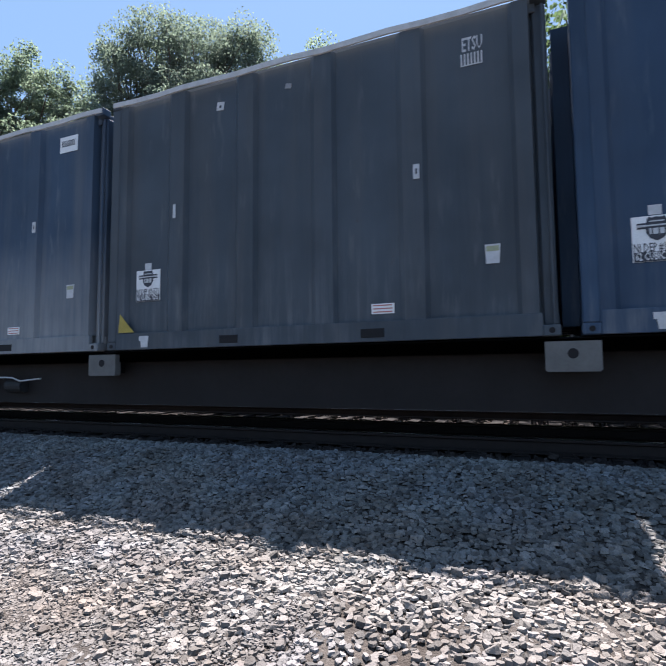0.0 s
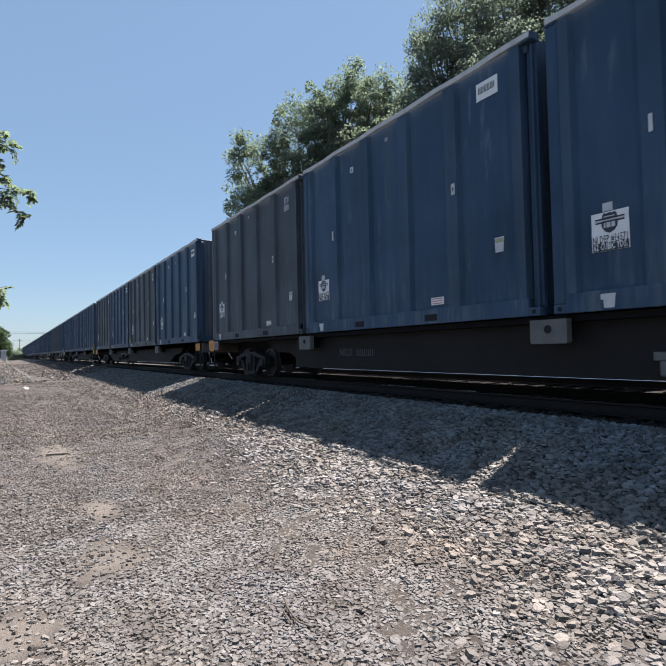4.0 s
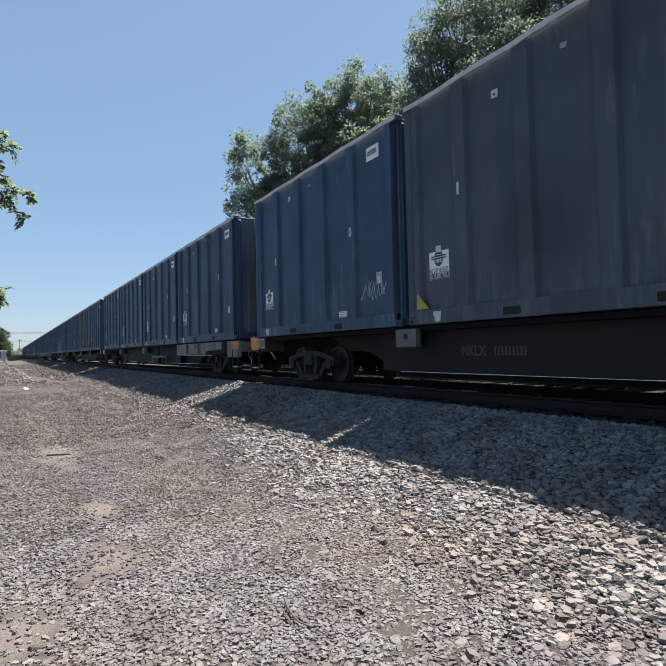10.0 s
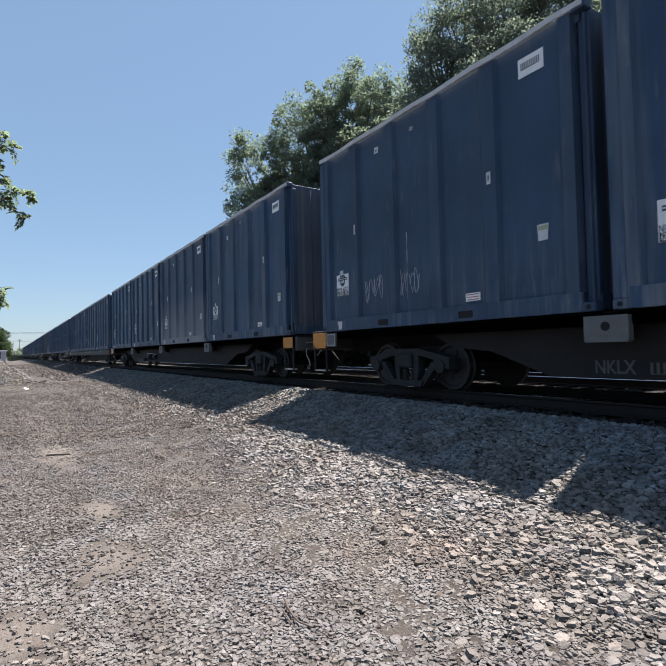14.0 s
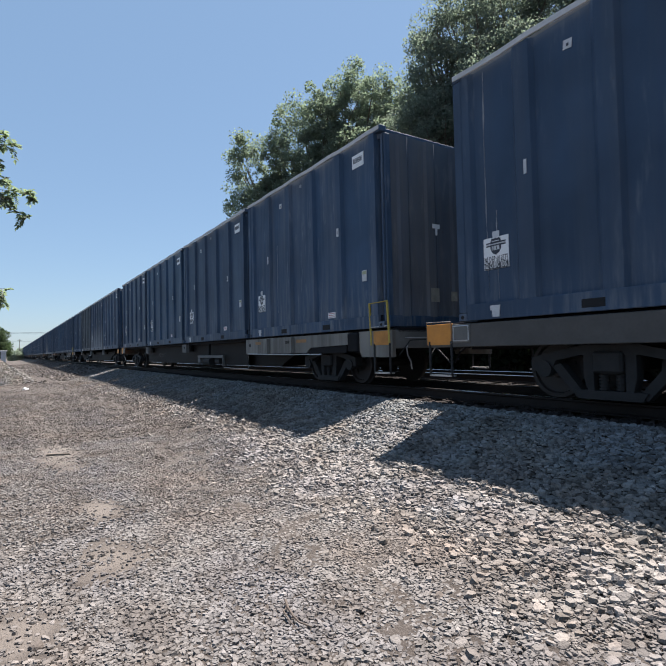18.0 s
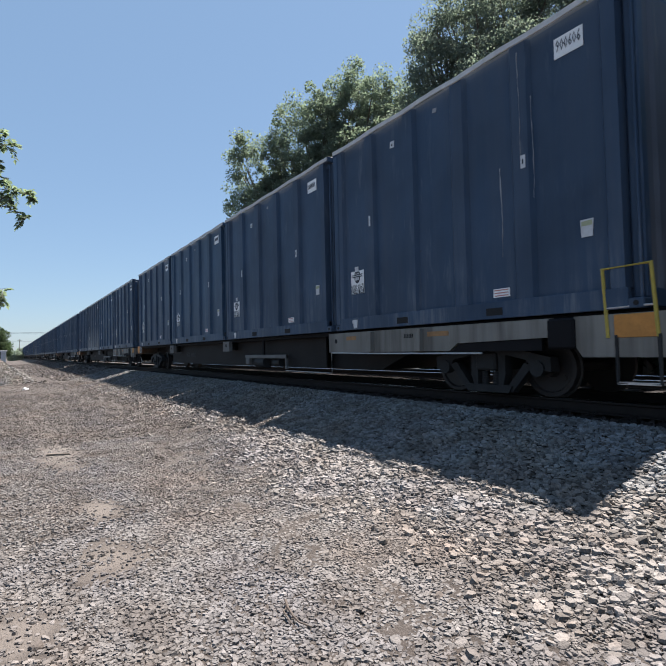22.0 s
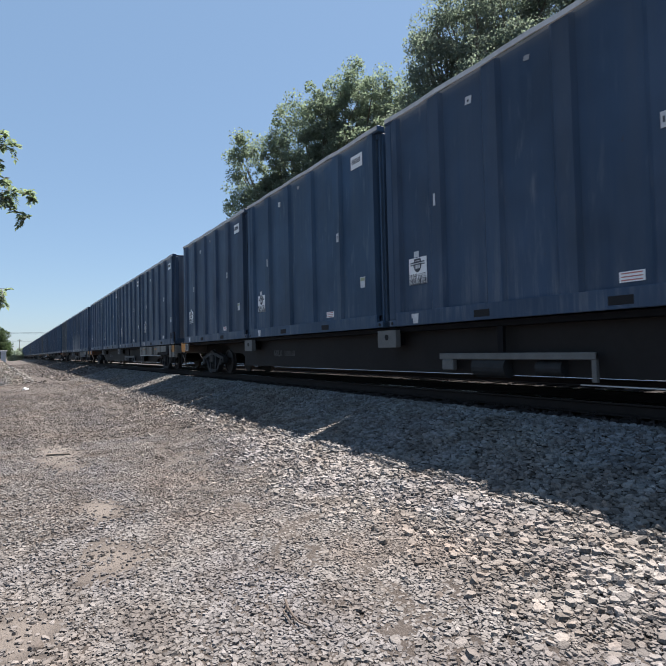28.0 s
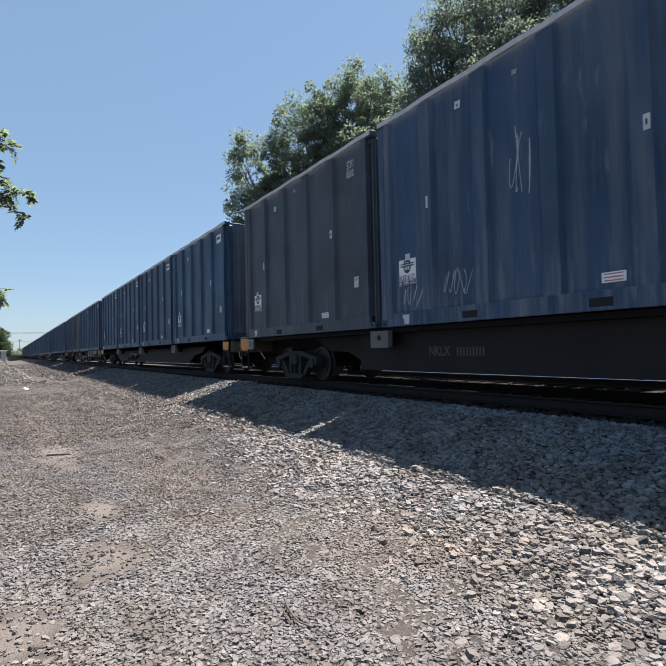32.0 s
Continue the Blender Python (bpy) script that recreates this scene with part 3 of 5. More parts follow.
def end_mesh(front):
    bm = bmesh.new()
    w = CON_W / 2 - 0.12
    y = 0.04 if front else CON_L - 0.04
    s = -1 if front else 1
    prof, x = [(-w, 0.0)], -w + 0.30
    while x < w - 0.3:
        prof += [(x, 0.0), (x + 0.06, 0.035), (x + 0.26, 0.035), (x + 0.32, 0.0)]
        x += 0.72
    prof.append((w, 0.0))
    a = [bm.verts.new((px, y + s * d, 0.22)) for px, d in prof]
    b = [bm.verts.new((px, y + s * d, CON_H - 0.10)) for px, d in prof]
    for i in range(len(prof) - 1):
        bm.faces.new((a[i], a[i + 1], b[i + 1], b[i]))
    bmesh.ops.recalc_face_normals(bm, faces=bm.faces)
    return bm


def sheet(bm, x, y, z, w, h, tilt=0.0, proud=0.004):
    """A thin upright panel on the near side, w along the car, h high."""
    bmesh.ops.create_cube(bm, size=1.0, matrix=Matrix.LocRotScale((x, y, z), Euler((tilt, 0, 0)), (proud * 2, w, h)))
    return bm


NEAR = -CON_W / 2
FLAT = NEAR + 0.008 + BAY     # the bays of the near side


def text_mesh(words, height, mat, bold=0.026):
    cu = bpy.data.curves.new("lettering", "FONT")
    cu.body, cu.size, cu.align_x, cu.align_y, cu.extrude, cu.offset = words, height, "CENTER", "CENTER", 0.001, height * bold
    cu.resolution_u = 1
    ob = bpy.data.objects.new("lettering", cu)
    me = bpy.data.meshes.new_from_object(ob)
    bpy.data.objects.remove(ob)
    bpy.data.curves.remove(cu)
    me.materials.append(mat)
    # letters are read from the near side, from -x
    me.transform(Matrix(((0, 0, -1, 0), (-1, 0, 0, 0), (0, 1, 0, 0), (0, 0, 0, 1))))
    return me


SHIELD = mesh_from("shield_mark", prism(bmesh.new(), [(-0.085, 0.10), (-0.07, 0.125), (-0.035, 0.115), (0.0, 0.125), (0.035, 0.115), (0.07, 0.125), (0.085, 0.10), (0.10, 0.03),
                   (0.095, -0.04), (0.06, -0.095), (0.0, -0.125), (-0.06, -0.095), (-0.095, -0.04), (-0.10, 0.03)], -0.002, 0.002), INK)
SHIELD_IN = bmesh.new()
sheet(SHIELD_IN, 0, 0, 0.035, 0.36, 0.015, 0, 0.002), sheet(SHIELD_IN, 0, 0, 0.078, 0.13, 0.012, 0, 0.002)
for y, w in ((0.058, 0.018), (0.012, 0.048), (-0.045, 0.040)):
    sheet(SHIELD_IN, 0, y, -0.025, w, 0.062, 0, 0.002)
SHIELD_IN = mesh_from("shield_field", SHIELD_IN, TAG)
BAR = bmesh.new()
sheet(BAR, 0, 0, 0.056, 0.35, 0.018, 0, 0.002), sheet(BAR, 0, 0, 0.014, 0.35, 0.020, 0, 0.002)
BAR = mesh_from("cross_bar", BAR, INK)
LINE_A = text_mesh("NJ DEP #16571", 0.125, INK, 0.012)
LINE_B = text_mesh("62 CUBIC YDS.", 0.115, WHITE, 0.012)
BAND = mesh_from("dark_band", sheet(bmesh.new(), 0, 0, 0, 0.43, 0.10, 0, 0.0015), INK)


def comb(bm, n, w, h, x=0.0, y=0.0, z=0.0, proud=0.002):
    """A row of upright bars on one base line, for a number that cannot be read."""
    a, step = w / 2, w / n
    top, foot, out = z + h / 2, z - h / 2, [(y - a, z - h / 2)]
    out.append((y + a, foot))
    for k in range(n):
        q = y + a - k * step
        out += [(q, top), (q - step * 0.46, top)] + ([(q - step * 0.46, foot + h * 0.08), (q - step, foot + h * 0.08)] if k < n - 1 else [])
    out[0] = (out[-1][0], foot)
    verts = [[bm.verts.new((x + dx, py, pz)) for py, pz in out] for dx in (-proud, proud)]
    m = len(out)
    bm.faces.new(verts[0]), bm.faces.new(verts[1][::-1])
    for i in range(m):
        bm.faces.new((verts[0][i], verts[1][i], verts[1][(i + 1) % m], verts[0][(i + 1) % m]))
    bmesh.ops.recalc_face_normals(bm, faces=bm.faces)
    return bm


DIGITS = mesh_from("number_mark", comb(bmesh.new(), 11, 0.31, 0.10), GREY_INK)
ROW = mesh_from("mark_row", comb(bmesh.new(), 7, 0.27, 0.15), TAG)
OWNER = text_mesh("ETSU", 0.24, TAG, 0.014)


def container(code, full=True, mark="plate"):
    """One tall waste container with its rails, posts, doors, cover and stickers."""
    mat = PAINTS[code]
    c = empty("waste_container")
    part("shell", wall_mesh(), [mat, RIBS[code]], c)
    part("front_wall", end_mesh(True), FRONTS[code], c)
    for sx in (-1, 1):
        part("bottom_rail", boxed(sx * (CON_W / 2 - 0.07), sx * CON_W / 2, 0.17, CON_L - 0.17, 0.0, 0.25, bevel=0.008), mat, c)
        part("top_rail", boxed(sx * (CON_W / 2 - 0.12), sx * (CON_W / 2 - 0.088), 0.12, CON_L - 0.12, CON_H - 0.22, CON_H - 0.09, bevel=0.012), mat, c)
        bm = bmesh.new()
        xa, rows = sx * (CON_W / 2 - 0.004), []
        for i in range(15):
            y, z = 0.02 + i * (CON_L - 0.04) / 14, CON_H - 0.055 + 0.012 * math.sin(i * 1.9)
            rows.append([bm.verts.new((xa + sx * dx, y, z + dz)) for dx, dz in ((0, -0.04), (0.020, -0.035), (0.024, 0.038), (0, 0.043))])
        for a, b in zip(rows, rows[1:]):
            for q in range(4):
                bm.faces.new((a[q], a[(q + 1) % 4], b[(q + 1) % 4], b[q]))
        bm.faces.new(rows[0]), bm.faces.new(rows[-1][::-1])
        bmesh.ops.recalc_face_normals(bm, faces=bm.faces)
        part("cover_hem", bm, HEM, c, "pale grey hem of the cover")
        for y0 in (0.0, CON_L - 0.17):
            if y0 == 0:
                # the front post stands back from the side, behind the gate's vertical bar
                part("corner_post", boxed(sx * (CON_W / 2 - 0.27), sx * (CON_W / 2 - 0.12), 0.015, 0.17, 0.12, CON_H - 0.12, bevel=0.02), mat, c)
                if full and sx < 0:
                    part("gate_bar", tube(bmesh.new(), [(sx * (CON_W / 2 - 0.085), 0.055, 0.10), (sx * (CON_W / 2 - 0.085), 0.055, CON_H - 0.15)], 0.018, seg=6), mat, c)
            else:
                part("corner_post", boxed(sx * (CON_W / 2 - 0.16), sx * CON_W / 2, y0, y0 + 0.17, 0.12, CON_H - 0.12, bevel=0.015), mat, c)
            if full and sx < 0:
                for z0 in (0.0, CON_H - 0.12):
                    bm = boxed(sx * (CON_W / 2 - 0.165), sx * (CON_W / 2 + 0.004), y0 - 0.004, y0 + 0.174, z0, z0 + 0.12, bevel=0.012)
                    cast = part("corner_casting", bm, mat, c)
                    if z0 == 0:
                        part("slot", cyl(bmesh.new(), (sx * (CON_W / 2 + 0.004), y0 + 0.085, z0 + 0.06), "x", 0.032, 0.012, 10), RECESS_SHADE, cast)
    bm = boxed(-CON_W / 2 + 0.10, CON_W / 2 - 0.10, 0.06, CON_L - 0.06, CON_H - 0.09, CON_H - 0.03)
    bmesh.ops.subdivide_edges(bm, edges=bm.edges, cuts=5, use_grid_fill=True)
    for v in bm.verts:
        if v.co.z > CON_H - 0.06:
            v.co.z += 0.03 * math.sin(v.co.y * 2.6) * math.cos(v.co.x * 1.3)
    part("cover", bm, TARP, c, "dark tarpaulin cover over the top")
    for y0, nm in ((0.0, "end_header"), (CON_L - 0.12, "end_header"))[:2 if full else 0]:
        part(nm, boxed(-CON_W / 2 + 0.16, CON_W / 2 - 0.16, y0 + (0.05 if y0 == 0 else 0.005), y0 + (0.115 if y0 == 0 else 0.07), CON_H - 0.30, CON_H - 0.03, bevel=0.01), mat, c)
        part("end_sill", boxed(-CON_W / 2 + 0.16, CON_W / 2 - 0.16, y0 + 0.005, y0 + 0.115, 0.02, 0.24, bevel=0.01), mat, c)
    if full:
        for sx in (-1, 1):
            bm = boxed(sx * 0.01, sx * (CON_W / 2 - 0.17), CON_L - 0.075, CON_L - 0.02, 0.25, CON_H - 0.31, bevel=0.01)
            # posts added to fill the gap and cut the sun streak through it
            for xl in (0.20, 0.70):
                box(bm, sx * xl - 0.05, sx * xl + 0.05, CON_L - 0.03, CON_L + 0.17, 0.14, CON_H - 0.14)
            part("rear_door", bm, mat, c, "rear door with upright posts added to block sun in the gap")
        # solid black blocks paint the shade inside the forklift pockets
        for y in (1.925, 3.985):
            for sx in (-1,):
                part("fork_pocket", boxed(sx * (CON_W / 2 - 0.05), sx * (CON_W / 2 + 0.005), y, y + 0.31, 0.045, 0.165, bevel=0.01), RECESS_SHADE, c,
                     "forklift pocket drawn as a black block")
    # stickers on the near side
    x, xr = FLAT - 0.006, NEAR + 0.002
    if full:
        st = part("warning_sticker", sheet(bmesh.new(), x, 5.61, 0.955, 0.45, 0.47, 0, 0.004), WHITE, c, "white permit sticker with a shield")
        for nm, me, dy, dz in (("shield_mark", SHIELD, 0, 0.105), ("shield_field", SHIELD_IN, 0, 0.105), ("cross_bar", BAR, 0, 0.105),
                               ("lettering", LINE_A, 0, -0.10), ("dark_band", BAND, 0, -0.195), ("lettering", LINE_B, 0, -0.195)):
            p = part(nm, me, None, st)
            p.location = (x - 0.006 - {"shield_mark": 0.002, "shield_field": 0.004}.get(nm, 0.0) - (0.004 if me == LINE_B else 0), 5.61 + dy, 0.955 + dz * 0.94)
            if nm == "lettering":
                p.scale = (1, 0.54, 1)
        part("cap_sticker", sheet(bmesh.new(), x, 5.62, 1.25, 0.12, 0.10), TAG, c)
        patch = [(5.52, 0.20), (5.70, 0.20), (5.70, 0.13), (5.67, 0.13), (5.66, 0.03), (5.54, 0.03), (5.53, 0.12)]
        part("corner_sticker", prism(bmesh.new(), patch, NEAR - 0.009, NEAR - 0.003), TAG, c, "small white sticker on the bottom rail")
        rs = part("hazard_sticker", sheet(bmesh.new(), x, 1.97, 0.375, 0.29, 0.125), WHITE, c, "white sticker with faded red lines")
        bm = bmesh.new()
        for dz in (0.04, 0.0, -0.04):
            sheet(bm, x - 0.006, 1.97, 0.375 + dz, 0.24, 0.014, 0, 0.002)
        part("red_lines", bm, RED, rs)
        t = part("tall_tag", sheet(bmesh.new(), xr, 1.53, 2.06, 0.075, 0.18), TAG, c, "small upright white tag")
        part("dark_field", sheet(bmesh.new(), xr - 0.006, 1.53, 2.06, 0.022, 0.07, 0, 0.001), INK, t)
        part("narrow_tag", sheet(bmesh.new(), xr, 5.05, 2.02, 0.045, 0.20), TAG, c)
        t = part("square_tag", sheet(bmesh.new(), x, 4.36, 3.39, 0.12, 0.12, 0.1), TAG, c, "small square white tag")
        part("dark_field", sheet(bmesh.new(), x - 0.006, 4.36, 3.38, 0.035, 0.04, 0, 0.001), INK, t)
        part("round_patch", sheet(bmesh.new(), x, 3.28, 3.55, 0.09, 0.07, 0.2), CHALK, c)
        t = part("inspection_tag", prism(bmesh.new(), [(0.62, 1.14), (0.79, 1.14), (0.78, 0.92), (0.635, 0.92)], x - 0.004, x + 0.004), TAG, c,
                 "cream and green inspection tag")
        part("green_field", sheet(bmesh.new(), x - 0.006, 0.705, 1.09, 0.14, 0.06, 0, 0.001), LIME, t)
        # front wall: a plate, a T-shaped tag and two placards
        for nm, px, pz, w, h, mt in (("number_plate", 0.88, 3.27 if code == "g" else 3.42, 0.34, 0.26, TAG), ("placard", -0.03, 0.67, 0.22, 0.28, AGED),
                                     ("placard", 0.51, 0.66, 0.17, 0.20, AGED)):
            part(nm, boxed(px - w / 2, px + w / 2, -0.004, 0.004, pz - h / 2, pz + h / 2), mt, c)
        part("tee_tag", box(boxed(-0.06, 0.14, -0.004, 0.004, 2.04, 2.13), 0.02, 0.07, -0.004, 0.004, 1.90, 2.04), WHITE, c, "white T-shaped tag")
    if mark == "plate":
        part("number_plate", sheet(bmesh.new(), x, 0.825, 3.48, 0.40, 0.27, 0, 0.004), WHITE, c, "white number plate")
    return c


LABELS = {"n": "tall navy blue steel waste container, covered, dusty and scuffed", "b": "tall faded blue steel waste container with dirt streaks",
          "g": "tall dark grey steel waste container with grime streaks", "d": "tall dusty blue-grey waste container, pale dirt low down",
          "s": "tall navy waste container with pale runs down its side"}

# ---- flat cars: origin at the front container's front edge, at rail height; +y runs to the rear ----


def wheelset_mesh():
    bm = bmesh.new()
    for s in (-1, 1):
        prof = [(s * 0.675, 0.10), (s * 0.675, 0.445), (s * 0.705, 0.445), (s * 0.715, 0.42), (s * 0.805, 0.415), (s * 0.81, 0.36), (s * 0.775, 0.34),
                (s * 0.765, 0.14), (s * 0.84, 0.12), (s * 0.84, 0.02)]
        lathe(bm, prof, (0, 0), 22)
        # two lightening hollows that show the turn
        for a in (0.6, 3.74):
            cyl(bm, (s * 0.775, 0.24 * math.cos(a), 0.24 * math.sin(a)), "x", 0.05, 0.03, 10)
    cyl(bm, (0, 0, 0), "x", 0.085, 2.0, 14)
    return mesh_from("wheelset", bm, TREAD)


def side_frame_mesh():
    """Cast side frame of a freight bogie: arch bar, two openings, spring pocket."""
    bm = bmesh.new()
    w = 0.09
    top = [(-1.10, -0.06), (-1.10, 0.14), (-0.72, 0.22), (-0.35, 0.30), (0.35, 0.30), (0.72, 0.22), (1.10, 0.14), (1.10, -0.06), (0.78, -0.02),
           (0.72, 0.10), (0.38, 0.17), (-0.38, 0.17), (-0.72, 0.10), (-0.78, -0.02)]
    prism(bm, top, -w, w)
    for s in (-1, 1):
        prism(bm, [(s * 0.80, 0.02), (s * 0.66, 0.06), (s * 0.36, -0.30), (s * 0.44, -0.38)], -w * 0.8, w * 0.8)
        prism(bm, [(s * 0.20, 0.20), (s * 0.33, 0.20), (s * 0.33, -0.12), (s * 0.28, -0.30), (s * 0.20, -0.30)], -w * 0.9, w * 0.9)
    prism(bm, [(-0.46, -0.28), (0.46, -0.28), (0.40, -0.39), (-0.40, -0.39)], -w * 1.15, w * 1.15)
    return mesh_from("side_frame", bm, CAST)


WHEELSET, SIDE_FRAME = wheelset_mesh(), side_frame_mesh()
SPRING = bmesh.new()
for k in range(5):
    cyl(SPRING, (0, 0, 0.02 + k * 0.042), "z", 0.062, 0.026, 10)
cyl(SPRING, (0, 0, 0.10), "z", 0.045, 0.2, 8)
SPRING = mesh_from("spring", SPRING, CAST)
CAP = mesh_from("bearing_cap", cyl(cyl(bmesh.new(), (0, 0, 0), "x", 0.115, 0.12, 14), (-0.08, 0, 0), "x", 0.07, 0.05, 10), CAST)
BOLSTER = mesh_from("bogie", box(boxed(-1.15, 1.15, -0.19, 0.19, -0.06, 0.22, bevel=0.03), -0.4, 0.4, -0.4, 0.4, 0.18, 0.34), CAST)


def bogie(car, y, near):
    b = part("bogie", BOLSTER, None, car, "cast steel freight bogie")
    b.location = (0, y, 0.44)
    for sx in (-1, 1):
        f = part("side_frame", SIDE_FRAME, None, b)
        f.location = (sx * 1.0, 0, 0)
        for dy in ((-0.11, 0.11) if near else ()):
            part("spring", SPRING, None, b).location = (sx * 1.0, dy, -0.28)
        for dy in ((-0.89, 0.89) if near else ()):
            cp = part("bearing_cap", CAP, None, b)
            cp.location, cp.scale = (sx * 1.06, dy, -0.02), (-sx * -1, 1, 1)
    for dy in (-0.89, 0.89):
        part("wheelset", WHEELSET, None, b, "worn steel wheels on an axle").location = (0, dy, -0.02)


def coupler_bm(sign, y):
    bm = boxed(-0.08, 0.08, min(y, y + sign * 0.55), max(y, y + sign * 0.55), 0.78, 0.93, bevel=0.02)
    box(bm, -0.17, 0.10, min(y + sign * 0.40, y + sign * 0.62), max(y + sign * 0.40, y + sign * 0.62), 0.72, 0.98, bevel=0.04)
    return bm


STENCIL_INK = plain("worn_white_stencil", (0.068, 0.068, 0.070), 0.8, vary=0.5, scale=9.0)
STENCIL_Y = 19.42
STENCIL = text_mesh("NKLX", 0.235, STENCIL_INK, 0.02)


def flat_car(kind, railing, near=True):
    """A long well-worn flat car. kind: 'light' has pale side sills at its front, 'dark' bare ones, 'deep' one full-length sill with yellow marks."""
    car = empty("flat_car")
    y0, y1 = -0.35, CAR_REAR + 0.57
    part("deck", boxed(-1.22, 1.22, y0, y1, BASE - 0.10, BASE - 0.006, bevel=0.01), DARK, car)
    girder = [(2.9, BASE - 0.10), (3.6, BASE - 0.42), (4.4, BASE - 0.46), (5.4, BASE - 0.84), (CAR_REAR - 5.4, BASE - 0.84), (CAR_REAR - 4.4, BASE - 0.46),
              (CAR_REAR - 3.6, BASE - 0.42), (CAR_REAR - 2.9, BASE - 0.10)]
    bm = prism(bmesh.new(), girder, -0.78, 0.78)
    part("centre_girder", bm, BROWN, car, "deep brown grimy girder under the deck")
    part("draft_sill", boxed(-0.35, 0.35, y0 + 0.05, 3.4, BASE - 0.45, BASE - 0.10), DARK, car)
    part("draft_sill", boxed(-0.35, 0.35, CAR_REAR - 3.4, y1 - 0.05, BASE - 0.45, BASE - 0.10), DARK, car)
    for k in range(3):
        s = (k + 1) * CON_STEP - 0.24
        for sx in (-1, 1):
            if kind == "deep" or (kind == "light" and k == 0):
                continue
            br = part("container_bracket", prism(bmesh.new(), [(s - 0.27, BASE - 0.06), (s + 0.27, BASE - 0.06), (s + 0.27, BASE - 0.36), (s + 0.25, BASE - 0.38),
                      (s - 0.25, BASE - 0.38), (s - 0.27, BASE - 0.36)], sx * 1.26, sx * 1.37), BRACKET, car, "pale grey bracket with a round hole")
            part("hole", cyl(bmesh.new(), (sx * 1.37, s, BASE - 0.19), "x", 0.055, 0.012, 12), RECESS_SHADE, br)
            part("cross_bearer", boxed(sx * 0.3, sx * 1.12, s - 0.12, s + 0.12, BASE - 0.34, BASE - 0.09), DARK, car)
    for sx in (-1, 1):
        side = sx * (CON_W / 2 - 0.01)
        inner = sx * (CON_W / 2 - 0.09)
        if kind == "light":
            sill = prism(bmesh.new(), [(6.52, BASE - 0.05), (1.05, BASE - 0.05), (1.05, BASE - 0.30), (2.7, BASE - 0.34), (2.88, BASE - 0.46), (6.52, BASE - 0.46)], inner, side)
            part("side_sill", sill, SILL, car, "pale grey side sill with grime")
            part("end_sill_plate", prism(bmesh.new(), [(0.72, BASE - 0.05), (y0, BASE - 0.05), (y0, BASE - 0.56), (0.62, BASE - 0.56), (0.72, BASE - 0.40)], inner, side), SILL, car)
            part("jack_pad", boxed(inner, side + sx * 0.05, 0.70, 1.08, BASE - 0.46, BASE - 0.06, bevel=0.03), DARK, car)
            for ys in (3.36, 4.76):
                part("stiffener", prism(bmesh.new(), [(ys + 0.11, BASE - 0.07), (ys + 0.17, BASE - 0.07), (ys + 0.29, BASE - 0.45), (ys + 0.12, BASE - 0.45)], side, side + sx * 0.09), SILL, car)
            for ys, yl in ((2.88, 0.50), (5.47, 0.36)):
                part("orange_patch", boxed(side, side + sx * 0.004, ys, ys + yl, BASE - 0.21, BASE - 0.13), WORN_ORANGE, car, "worn orange reflective patch")
            part("number_mark", comb(bmesh.new(), 6, 0.25, 0.07, side + sx * 0.003, 3.85, BASE - 0.18), CAST, car)
            part("lashing_hole", cyl(bmesh.new(), (side, 6.23, BASE - 0.22), "x", 0.05, 0.012, 10), RECESS_SHADE, car)
            part("lower_patch", prism(bmesh.new(), [(1.2, BASE - 0.31), (2.68, BASE - 0.35), (2.86, BASE - 0.47), (1.2, BASE - 0.47)], inner, side - sx * 0.02), DARK, car)
            part("conduit", tube(bmesh.new(), [(side - sx * 0.05, 6.50, BASE - 0.46), (side - sx * 0.06, 6.52, BASE - 0.92), (side - sx * 0.3, 9.2, BASE - 0.93)], 0.012), STEEL, car)
            part("brake_pipe", tube(bmesh.new(), [(side, 2.2, BASE - 0.50), (side, 4.6, BASE - 0.49), (side, 6.4, BASE - 0.47)], 0.016), STEEL, car)
        elif kind == "deep":
            part("side_sill", boxed(inner, side, y0, y1, BASE - 0.40, BASE - 0.04, bevel=0.01), BEAM, car, "full-length brown side sill with yellow marks")
            for ys, yl, mt in ((9.47, 0.5, ORANGE), (13.15, 0.42, YELLOW), (16.0, 0.3, YELLOW), (3.2, 0.45, YELLOW)):
                part("reflective_mark", boxed(side, side + sx * 0.006, ys, ys + yl, BASE - 0.17, BASE - 0.08), mt, car, "worn reflective strip")
            part("white_dot", cyl(bmesh.new(), (side, 10.69, BASE - 0.15), "x", 0.05, 0.012, 12), TAG, car)
            for zz in (-0.11, -0.21):
                part("number_mark", comb(bmesh.new(), 6, 0.6, 0.07, side + sx * 0.004, 11.75, BASE + zz), CHALK, car)
        else:
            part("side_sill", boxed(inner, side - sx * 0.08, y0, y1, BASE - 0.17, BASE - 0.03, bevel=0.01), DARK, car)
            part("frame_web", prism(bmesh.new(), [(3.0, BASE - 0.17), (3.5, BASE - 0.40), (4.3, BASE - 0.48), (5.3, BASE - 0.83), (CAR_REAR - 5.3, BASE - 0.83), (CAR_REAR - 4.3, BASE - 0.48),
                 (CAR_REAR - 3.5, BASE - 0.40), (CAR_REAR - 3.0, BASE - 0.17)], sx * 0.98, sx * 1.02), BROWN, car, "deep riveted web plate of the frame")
        if sx < 0 and kind != "deep":
            ds, dz = (-1.35, 0.23) if kind == "light" else (0.0, 0.0)
            p = part("stencil", STENCIL, None, car, "worn white stencilled owner mark")
            p.location, p.scale = (-1.024, STENCIL_Y + ds + 0.05, BASE - 0.70 + dz), (1, 0.82, 1)
